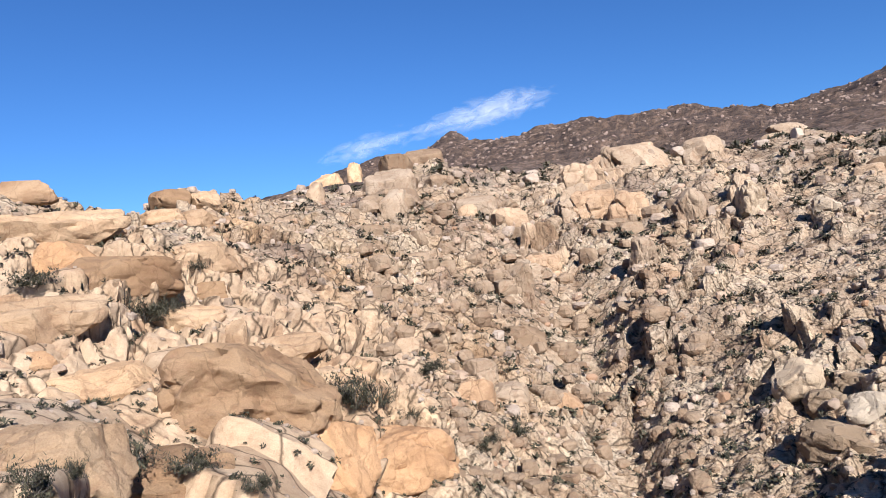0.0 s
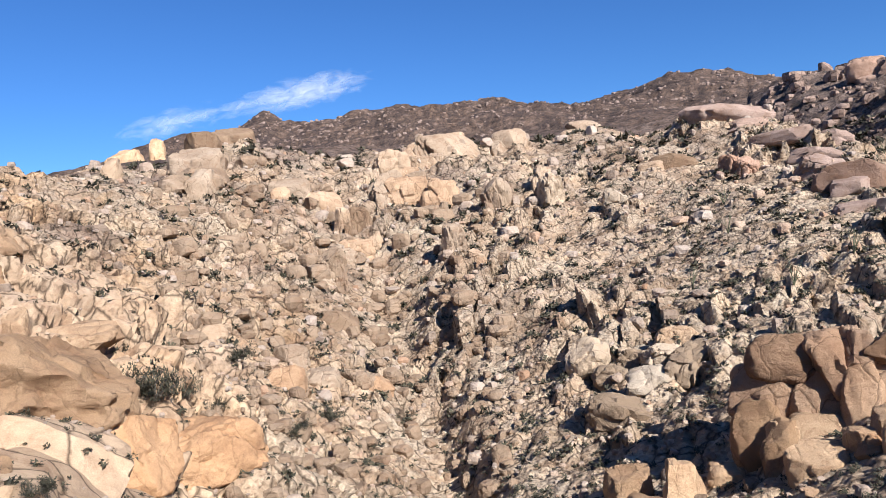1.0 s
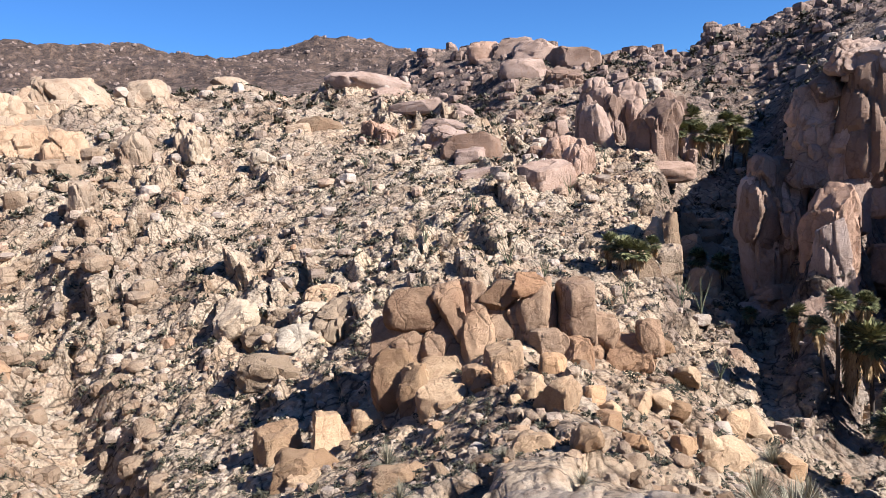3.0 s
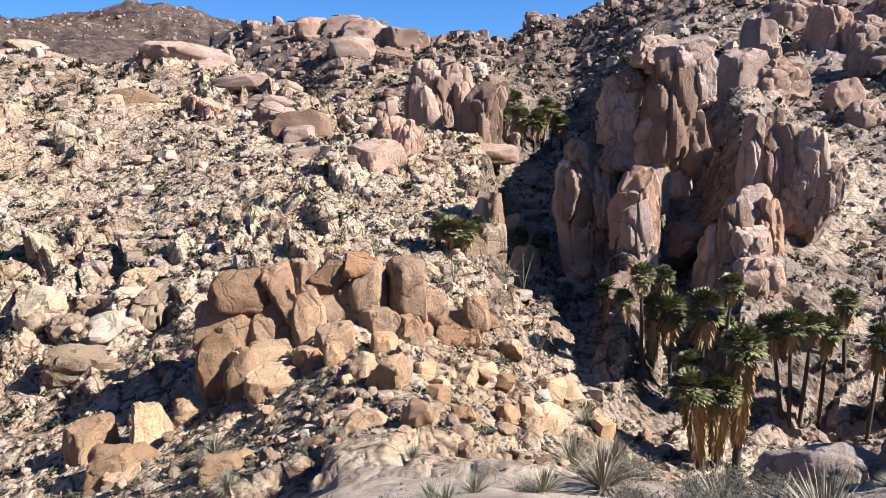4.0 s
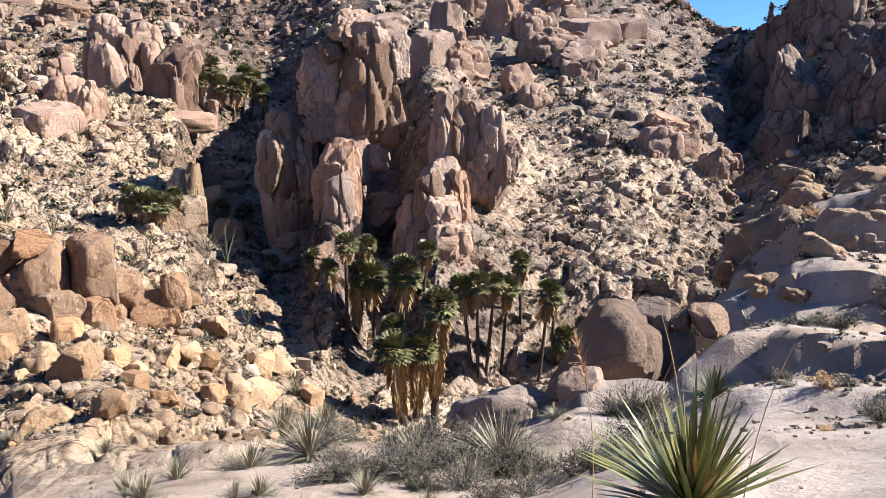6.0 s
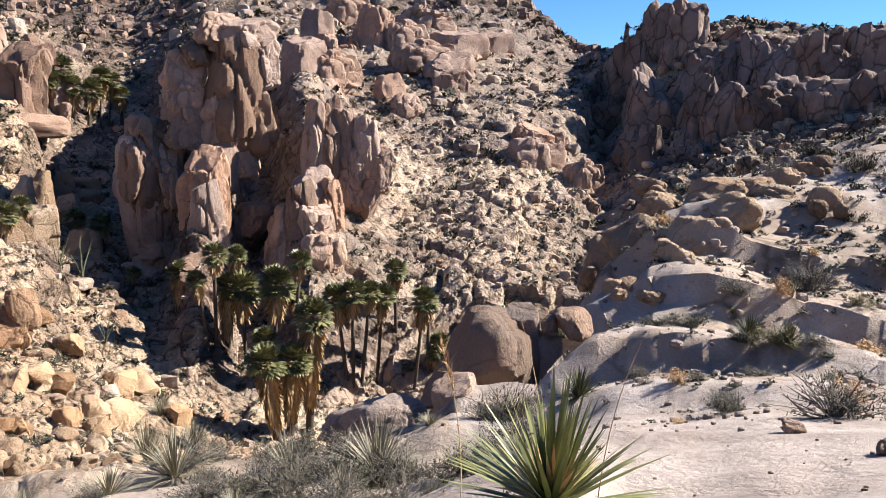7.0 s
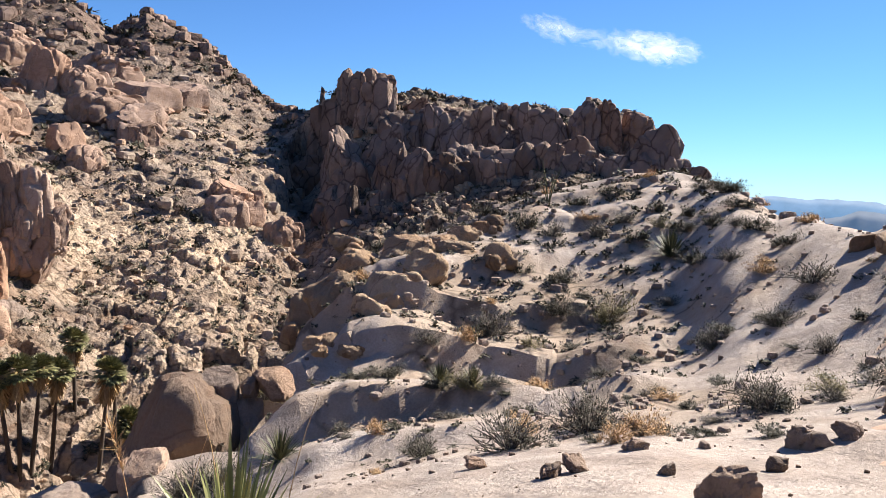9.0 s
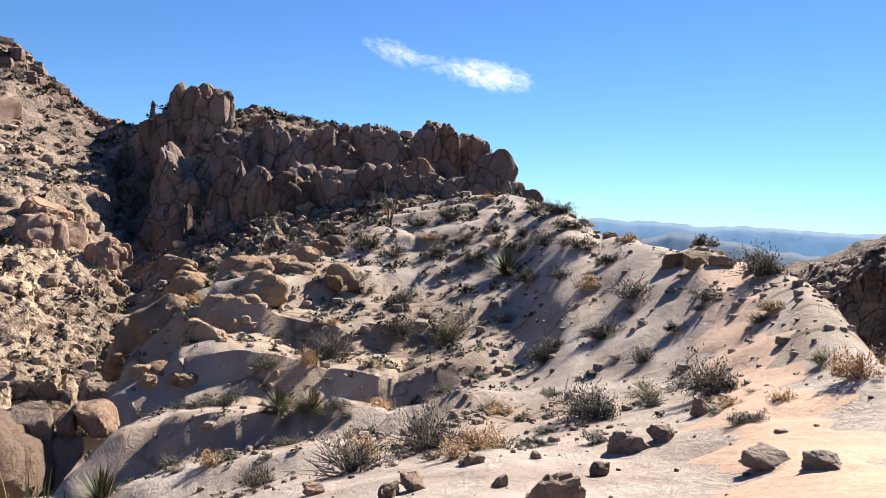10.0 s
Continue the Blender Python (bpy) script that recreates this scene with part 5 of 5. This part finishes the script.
    wide = r * (0.22 + 0.62 * np.clip((zt - (top[2] - skirt)) / max(skirt, 0.1), 0, 1))
    cx, cy = lean[0] * zt, lean[1] * zt
    base = np.stack([cx + thick * np.cos(a), cy + thick * np.sin(a), zt + 0.2], -1)
    tip = np.stack([cx + wide * np.cos(a), cy + wide * np.sin(a), zt - r * g.uniform(0.5, 1.0, n)], -1)
    part("skirt", mesh_of("skirt", *blades(base, tip, g.uniform(0.12, 0.3, n) * r, np.zeros(n), np.stack([-np.sin(a), np.cos(a), 0 * a + 0.2], -1)[:, [1, 0, 2]] * np.array([1, 1, 1.0]), 2), PALM_DEAD, False), root, "brown skirt of hanging dead fronds")
    return root


def plant_palms(rows, label, group, seed):
    rng = random.Random(seed)
    for k, (b, e, b2, e2, wide) in enumerate(rows):
        d = meet(b, e, 40)
        if not d:
            continue
        foot = on(b, d)
        tall = max(1.2, d * (math.tan(radians(e2)) - math.tan(radians(e)))) * (rng.uniform(0.65, 1.1) if seed > 100 else 1)
        crown = d * math.tan(radians(wide)) * 1.12
        short = tall < 2.2 * crown or e < -24
        palm = fan_palm(1000 + 7 * k + seed, tall, crown, min(tall * 0.6, crown * rng.uniform(0.6, 1.0)) if not short else tall * (0.8 if seed < 100 else 0.4), 0.24 + 0.2 * short)
        palm.location = foot
        lean = math.atan2(d * radians(b2 - b), tall)
        palm.rotation_euler = (0, max(-0.12, min(0.12, lean)), -radians(b))
        tagged(palm, label if not short else "short desert fan palm with a thick skirt of dead fronds", "palm", group)


plant_palms(PALMS, "tall desert fan palm with a brown skirt in the canyon", "palms of the oasis", 1)
plant_palms(PALMS_MORE, "desert fan palm growing among rocks up the ravine", "palms of the oasis", 400)


def dome(rng, n):
    """Random points in a bush-shaped dome of radius 1."""
    d = rng.normal(size=(n, 3))
    d /= np.linalg.norm(d, axis=1, keepdims=True)
    d[:, 2] = np.abs(d[:, 2])
    return d * (rng.uniform(0.35, 1.0, (n, 1)) ** 0.6)


def bush_meshes(seed, leaf, twig, leaves=1300, stems=34, size=0.15):
    rng = np.random.default_rng(seed)
    lumps = 1 + 0.35 * rng.normal(size=7)
    tips = dome(rng, stems) * np.array([1, 1, 0.95])
    tips *= lumps[(np.degrees(np.arctan2(tips[:, 1], tips[:, 0])) // 52 + 3).astype(int) % 7][:, None].clip(0.6, 1.3)
    paths = []
    for t in tips:
        mid = t * 0.5 + rng.normal(size=3) * 0.09
        paths.append([np.array([t[0] * 0.05, t[1] * 0.05, -0.06]), mid * np.array([0.8, 0.8, 1]), t + rng.normal(size=3) * 0.05])
        fork = mid + (t - mid) * 0.5 + rng.normal(size=3) * 0.16
        paths.append([mid * np.array([0.8, 0.8, 1]), (mid * 0.9 + fork) / 2, fork])
    sv, sf = strips(paths, [0.014] * len(paths), 3)
    k = rng.integers(stems, size=leaves)
    c = tips[k] * rng.uniform(0.55, 1.03, (leaves, 1)) + rng.normal(size=(leaves, 3)) * 0.08
    c[:, 2] = np.maximum(c[:, 2], 0.02)
    d = rng.normal(size=(leaves, 3))
    d /= np.linalg.norm(d, axis=1, keepdims=True)
    d[:, 2] = np.abs(d[:, 2])
    lv, lf = blades(c, c + d * size * rng.uniform(0.6, 1.4, (leaves, 1)), np.full(leaves, size * 0.45), np.zeros(leaves), None, 1)
    return mesh_of("branchwork", sv, sf, twig), mesh_of("foliage", lv, lf, leaf, False)


def rosette_mesh(seed, count, length, width, leaf, low=0.0, droop=0.12, name="rosette"):
    rng = np.random.default_rng(seed)
    az = rng.uniform(0, 2 * math.pi, count)
    el = rng.uniform(low, 1.5, count) ** 1.0
    L = length * rng.uniform(0.7, 1.05, count)
    d = np.stack([np.cos(az) * np.cos(el), np.sin(az) * np.cos(el), np.sin(el)], -1)
    base = d * 0.06 * length
    base[:, 2] -= 0.02
    return mesh_of(name, *blades(base, d * L[:, None], np.full(count, width), droop * L * np.cos(el), np.cross(d, np.cross(d, np.array([0, 0, 1.0])) + 1e-6), 3), leaf, False)


GREEN_BUSH = [bush_meshes(10 + k, SCRUB, TWIG) for k in range(4)]
FINE_BUSH = [bush_meshes(15 + k, SCRUB, TWIG, 3000, 90, 0.075) for k in range(3)]
YELLOW_BUSH = [bush_meshes(20 + k, SCRUB_YELLOW, TWIG, 2600, 60, 0.085) for k in range(2)]
TWIGGY = [bush_meshes(30 + k, SCRUB, TWIG, 700, 110, 0.1) for k in range(3)]
STRAW = [bush_meshes(40 + k, DRY, DRY, 900, 50, 0.15) for k in range(2)]


def plant(name, pieces, label, category, group, b, rise, wide, tall=0.8, dist=None, rng=random, start=2.0, sink=0.03):
    d = dist or meet(b, rise, start)
    if not d:
        return None
    root = new(name)
    w = d * math.tan(radians(wide)) / 2 * 1.3
    root.location = on(b, d) - Vector((0, 0, sink * w))
    root.rotation_euler = (0, 0, rng.uniform(0, 6.28))
    root.scale = (w, w * rng.uniform(0.9, 1.1), w * tall * rng.uniform(0.9, 1.15))
    tagged(root, label, category, group)
    for me in pieces:
        part(me.name.split(".")[0], me, root)
    return root


rng = random.Random(77)
for b, e, w in BUSHES + BUSHES_FAR:
    pick = rng.random()
    if pick < 0.5:
        plant("desert_bush", rng.choice(FINE_BUSH if w > 2.4 else GREEN_BUSH), "dark green rounded desert shrub on pale granite", "bush", "shrubs on the spur", b, e, w, 0.9, rng=rng)
    elif pick < 0.7:
        plant("desert_bush", rng.choice(YELLOW_BUSH), "yellow-green rounded desert shrub on pale granite", "bush", "shrubs on the spur", b, e, w, 0.85, rng=rng)
    else:
        plant("desert_bush", rng.choice(TWIGGY), "sparse grey twiggy shrub, nearly leafless", "bush", "shrubs on the spur", b, e, w, 0.9, rng=rng)
for b, e, w in TAN_BUSHES:
    plant("dry_bush", rng.choice(STRAW), "dry straw-coloured round bush on bare ground", "bush", "dry bushes", b, e, w, 1.1, rng=rng)
for b, e, w in LEFT_BUSHES:
    plant("desert_bush", rng.choice(GREEN_BUSH), "dark desert shrub growing in the granite slope", "bush", "shrubs on the slabs", b, e, w, 1.0, rng=rng, start=20)
ROSETTES = [(rosette_mesh(50 + k, 170, 1.1, 0.06, DUSTY_GREEN, 0.0),) for k in range(3)]
for b, e, w in YUCCAS:
    plant("yucca", rng.choice(ROSETTES), "dusty dark green yucca rosette on the slope", "yucca", "yuccas", b, e, w, 1.0, rng=rng)
TUSSOCKS = [(rosette_mesh(60 + k, 190, 1.25, 0.028, GRASS, 0.25, 0.35),) for k in range(3)]
for b, e, w in NOLINAS + NOLINAS_NEAR:
    plant("bear_grass", rng.choice(TUSSOCKS), "grey-green tussock of long thin leaves", "tussock", "tussocks above the canyon", b, e, w, 1.0, rng=rng, start=9)

# dry growth on the near ground above the canyon
for k in range(38):
    b = 92 - 52 * rng.random() ** 1.6
    near = rng.choice((GREEN_BUSH, TWIGGY, TUSSOCKS, TUSSOCKS, TWIGGY))
    name, what, kind = ("bear_grass", "pale tussock of dry grass blades", "tussock") if near is TUSSOCKS else ("desert_bush", "small grey-brown shrub on gravelly ground", "bush")
    plant(name, rng.choice(near), what, kind, "growth on the near ground", b, 0, rng.uniform(2.2, 5.5), rng.uniform(0.6, 1.0), rng.uniform(9, 24), rng=rng)

# shrubs and grass over the upper spur
for k in range(100):
    b, d = rng.uniform(101, 146), math.exp(rng.uniform(math.log(14), math.log(80)))
    near = rng.choice((GREEN_BUSH, GREEN_BUSH, TWIGGY, TWIGGY, STRAW))
    plant("desert_bush", rng.choice(near), "low grey-green shrub on the gravelly spur", "bush", "shrubs on the spur", b, 0, rng.uniform(0.9, 2.6), rng.uniform(0.5, 0.8), d, rng=rng)
# dry brush in front of the canyon's boulders
for k in range(16):
    plant("desert_bush", rng.choice(TWIGGY), "dry grey brush with bare twigs", "bush", "growth on the near ground", rng.uniform(66, 90), 0, rng.uniform(4, 7), rng.uniform(0.5, 0.8), rng.uniform(14, 24), rng=rng)

# the yucca in front of the camera
front = new("yucca")
front.location = on(93.8, 4.6) + Vector((0, 0, 0.12))
tagged(front, "large green yucca with stiff sword-shaped leaves", "yucca", "yuccas")
part("leaf_rosette", rosette_mesh(71, 150, 0.86, 0.043, YUCCA_GREEN, 0.15, 0.10, "leaf_rosette"), front)
part("dry_skirt", rosette_mesh(72, 40, 0.6, 0.05, DRY, -0.35, 0.3, "dry_skirt"), front, "dry brown lower leaves")


def seed_stalk(bearing, distance, rise, plume, seed):
    """A thin dry flower stalk, bent at the top, with a feathery head."""
    g = np.random.default_rng(seed)
    foot, top = on(bearing, distance), at(bearing, distance, rise)
    tall = top.z - foot.z
    q = np.linspace(0, 1, 8)
    side = np.array([math.cos(radians(bearing)), -math.sin(radians(bearing)), 0.0])
    path = np.stack([0 * q, 0 * q, q * tall], -1) + side * (0.14 * tall * q ** 2.5)[:, None] * g.choice((-1, 1))
    root = new("dry_stalk")
    root.location = foot - Vector((0, 0, 0.03))
    tagged(root, "thin dry flower stalk rising beside the yucca", "stalk", "dry stalks")
    part("stem", mesh_of("stem", *strips([path], [0.006], 4), DRY), root)
    if plume:
        k = g.uniform(0.72, 1.0, 90)
        base = np.stack([np.interp(k, q, path[:, a]) for a in range(3)], -1)
        d = g.normal(size=(90, 3)) * 0.6 + np.array([0, 0, 1.0])
        part("plume", mesh_of("plume", *blades(base, base + d * 0.05 * tall, np.full(90, 0.012), np.zeros(90), None, 1), DRY, False), root, "feathery straw-coloured seed head")
    return root


seed_stalk(86.9, 6.0, -16.4, True, 301)
seed_stalk(97.2, 4.7, -15.0, False, 302)
seed_stalk(93.1, 4.9, -14.2, False, 303)
seed_stalk(90.2, 5.2, -17.5, False, 304)


def ocotillo_meshes(seed, leaf):
    rng = np.random.default_rng(seed)
    made = []
    for k in range(9):
        a, sp = rng.uniform(0, 6.28), rng.uniform(0.15, 0.55)
        h = rng.uniform(1.3, 2.0)
        q = np.linspace(0, 1, 6)
        path = np.stack([np.cos(a) * sp * q ** 1.3 * h + rng.normal(size=6) * 0.012, np.sin(a) * sp * q ** 1.3 * h + rng.normal(size=6) * 0.012, q * h - 0.04], -1)
        made.append(mesh_of("wand", *strips([path], [0.03], 4), leaf))
    return made


WANDS = [ocotillo_meshes(80 + k, OCOTILLO_GREEN) for k in range(3)]
for b, e, w in OCOTILLOS + OCOTILLOS_FAR:
    plant("ocotillo", rng.choice(WANDS), "ocotillo with long bare spiny wands", "ocotillo", "ocotillos", b, e, w, 0.95, rng=rng, start=14)


def tuft(seed, n):
    rng = np.random.default_rng(seed)
    c = dome(rng, n) * 0.4
    d = rng.normal(size=(n, 3))
    d /= np.linalg.norm(d, axis=1, keepdims=True)
    v, f = blades(c, c + d * 0.32, np.full(n, 0.27), np.zeros(n), None, 1)
    return v, f


TUFTS = [tuft(90 + k, 22) for k in range(8)]
slope_scrub = new("slope_scrub", mesh_of("slope_scrub", *scatter(TUFTS, 12500, (-40, 128), (40, 420), (0.008, 0.026), 9, lambda b, d: 0.5 if b < -8 else 1.0, 0.8, 0.0), SCRUB, False))
tagged(slope_scrub, "low dark desert scrub dotted over the rocky slopes", "scrub", kind="stuff")
spur_scrub = new("spur_scrub", mesh_of("spur_scrub", *scatter(TUFTS, 380, (88, 152), (16, 95), (0.008, 0.03), 10, lambda b, d: 1.0, 0.7, 0.0), SCRUB, False))
tagged(spur_scrub, "small dark scrub tufts on the pale spur", "scrub", kind="stuff")


def grit_keep(b, d):
    c = min(int(round((b + 44) / 0.22)), len(BEARINGS) - 1)
    return 0.12 + 1.2 * spur_grit[c, min(int(np.searchsorted(RINGS, d)), len(RINGS) - 1)]


chips = new("spur_scree", mesh_of("spur_scree", *scatter(SMALL, 2600, (98, 150), (13, 90), (0.003, 0.016), 12, grit_keep), GREY_ROCK, False))
tagged(chips, "grey granite chips in the gravel between the slabs", "scree", kind="stuff")
pebbles = new("pebbles", mesh_of("pebbles", *scatter(SMALL, 1500, (40, 156), (3, 90), (0.001, 0.009), 11, lambda b, d: 1.0), GREY_ROCK, False))
tagged(pebbles, "loose grey pebbles and chips on the pale ground", "pebbles", kind="stuff")


# ---- the trail along the ridge ----
def trail(name, way, width, material):
    bs, ds = np.array([w[0] for w in way], float), np.array([w[1] for w in way], float)
    u = np.linspace(0, 1, 150)
    k = np.linspace(0, 1, len(way))
    mid_b, mid_d = spline(k, bs, u), np.exp(spline(k, np.log(ds), u))
    rows = []
    for b, d in zip(mid_b, mid_d):
        half = width * (1 + 0.35 * math.sin(d * 1.7) + 0.2 * math.sin(d * 4.1 + 1)) / 2
        side = np.linspace(-1, 1, 11) * math.degrees(half / d)
        rows.append([np.array(on(b + a, d)) + np.array([0, 0, 0.05 * (1 - (q / 5) ** 4)]) for q, a in zip(range(-5, 6), side)])
    g = np.array(rows)
    idx = np.arange(g.shape[0] * 11).reshape(-1, 11)
    f = np.stack([idx[:-1, :-1], idx[1:, :-1], idx[1:, 1:], idx[:-1, 1:]], -1).reshape(-1, 4)
    return new(name, mesh_of(name, g.reshape(-1, 3), f, material))


SAND = rock_material("trodden_sand", (0.54, 0.45, 0.385), (0.47, 0.385, 0.325), (0.38, 0.305, 0.255), 0.1, 0.0, own=False, grit=0.35)
path = trail("trail", [(156, 3.6), (151.5, 6), (147.5, 10), (144, 16), (142, 24), (141.2, 32), (140.8, 39)], 2.0, SAND)
tagged(path, "trodden path of pale pinkish sand along the ridge", "trail", kind="structure")


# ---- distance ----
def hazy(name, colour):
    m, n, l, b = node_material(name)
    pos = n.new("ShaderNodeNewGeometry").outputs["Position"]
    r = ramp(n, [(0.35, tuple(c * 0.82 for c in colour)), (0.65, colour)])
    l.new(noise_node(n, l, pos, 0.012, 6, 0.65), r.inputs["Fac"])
    # the air's blue haze is painted on as a glow of the ridge itself
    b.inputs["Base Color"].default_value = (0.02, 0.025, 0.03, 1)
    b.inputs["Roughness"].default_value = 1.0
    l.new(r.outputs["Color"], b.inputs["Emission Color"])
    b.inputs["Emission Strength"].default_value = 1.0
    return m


def far_ridge(name, b0, b1, dist, line, base, seed, material, label):
    bs = np.arange(b0, b1, 0.15)
    lx = np.array(line)
    crest = np.interp(bs, lx[:, 0], lx[:, 1])
    rows = []
    for k, s in enumerate(np.linspace(0, 1, 9)):
        rr = dist + 500 * (s - 0.5)
        prof = 1 - abs(2 * s - 1) ** 1.3
        el = base + (crest - base) * prof
        p = np.stack([np.sin(np.radians(bs)) * rr, np.cos(np.radians(bs)) * rr, np.tan(np.radians(el)) * rr], -1)
        p[:, 2] += prof * 18 * fbm(p / 90.0, 5, seed)
        rows.append(p)
    g = np.array(rows)
    idx = np.arange(g.shape[0] * g.shape[1]).reshape(g.shape[:2])
    f = np.stack([idx[:-1, :-1], idx[:-1, 1:], idx[1:, 1:], idx[1:, :-1]], -1).reshape(-1, 4)
    return tagged(new(name, mesh_of(name, g.reshape(-1, 3), f, material)), label, "mountains", kind="structure")


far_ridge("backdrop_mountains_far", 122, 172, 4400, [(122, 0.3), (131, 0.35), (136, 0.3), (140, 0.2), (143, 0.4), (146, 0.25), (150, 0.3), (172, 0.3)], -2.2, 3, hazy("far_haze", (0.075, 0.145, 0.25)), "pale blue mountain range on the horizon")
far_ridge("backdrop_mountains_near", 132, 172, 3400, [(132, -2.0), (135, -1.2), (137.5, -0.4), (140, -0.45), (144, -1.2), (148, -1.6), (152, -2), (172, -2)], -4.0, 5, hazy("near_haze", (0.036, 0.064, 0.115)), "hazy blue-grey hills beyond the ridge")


def cloud(name, b0, b1, e0, e1, bend, seed, thick, label):
    """A wisp of high cloud, thin enough to see through."""
    m, n, l, b = node_material(name + "_vapour")
    out = n["Material Output"]
    uv = n.new("ShaderNodeTexCoord")
    mp = n.new("ShaderNodeMapping")
    mp.inputs["Scale"].default_value = (3.2, 3.2, 3.2)
    mp.inputs["Location"].default_value = (seed, seed * 0.7, 0)
    l.new(uv.outputs["UV"], mp.inputs["Vector"])
    st = n.new("ShaderNodeMapping")
    st.inputs["Scale"].default_value = (1.0, 0.7, 1.0)
    l.new(mp.outputs["Vector"], st.inputs["Vector"])
    nz = noise_node(n, l, st.outputs["Vector"], 1.6, 8, 0.6, 0.7)
    fade = n.new("ShaderNodeAttribute")
    fade.attribute_name = "wisp"
    mul = n.new("ShaderNodeMath")
    mul.operation = "MULTIPLY"
    l.new(nz, mul.inputs[0])
    l.new(fade.outputs["Fac"], mul.inputs[1])
    al = ramp(n, [(0.14, (0, 0, 0)), (0.62, (thick, thick, thick))])
    l.new(mul.outputs[0], al.inputs["Fac"])
    tr, df, tl2, ms, add = (n.new("ShaderNodeBsdfTransparent"), n.new("ShaderNodeBsdfDiffuse"), n.new("ShaderNodeBsdfTranslucent"), n.new("ShaderNodeMixShader"), n.new("ShaderNodeMixShader"))
    df.inputs["Color"].default_value = tl2.inputs["Color"].default_value = (0.95, 0.95, 0.95, 1)
    l.new(df.outputs[0], add.inputs[1])
    l.new(tl2.outputs[0], add.inputs[2])
    l.new(al.outputs["Color"], ms.inputs["Fac"])
    l.new(tr.outputs[0], ms.inputs[1])
    l.new(add.outputs[0], ms.inputs[2])
    l.new(ms.outputs[0], out.inputs["Surface"])
    nu, nv = 60, 24
    u, v = np.meshgrid(np.linspace(0, 1, nu), np.linspace(-1, 1, nv), indexing="ij")
    be = b0 + (b1 - b0) * u
    el = e0 + (e1 - e0) * u + bend * np.sin(math.pi * u) + v * 1.8
    p = np.stack([np.sin(np.radians(be)) * np.cos(np.radians(el)), np.cos(np.radians(be)) * np.cos(np.radians(el)), np.sin(np.radians(el))], -1) * 4700
    idx = np.arange(nu * nv).reshape(nu, nv)
    f = np.stack([idx[:-1, :-1], idx[1:, :-1], idx[1:, 1:], idx[:-1, 1:]], -1).reshape(-1, 4)
    me = mesh_of(name, p.reshape(-1, 3), f, m)
    core = 0.25 + 0.75 * np.exp(-((u - 0.72) / 0.2) ** 2) + 0.45 * np.exp(-((u - 0.25) / 0.16) ** 2)
    dens = np.clip((1 - np.abs(v) ** 1.2) * np.sin(math.pi * np.clip(u, 0, 1)) ** 0.6 * core, 0, 1) ** 1.1
    lay = me.attributes.new("wisp", "FLOAT", "POINT")
    lay.data.foreach_set("value", dens.reshape(-1).astype(np.float32))
    uvl = me.uv_layers.new(name="UVMap")
    loops = np.zeros(len(me.loops), dtype=np.int32)
    me.loops.foreach_get("vertex_index", loops)
    uvs = np.stack([u.reshape(-1) * 4, v.reshape(-1)], -1)[loops]
    uvl.data.foreach_set("uv", uvs.reshape(-1).astype(np.float32))
    return tagged(new(name, me), label, "cloud", kind="structure")


# wisps of cloud
cloud("cloud_west", -14.6, 10.6, 7.6, 12.4, 0.3, 1.7, 0.9, "thin white wisp of cloud in the blue sky")
cloud("cloud_south", 110.4, 128.8, 13.3, 10.1, -0.5, 5.2, 0.9, "curved white wisp of cloud above the cliff")
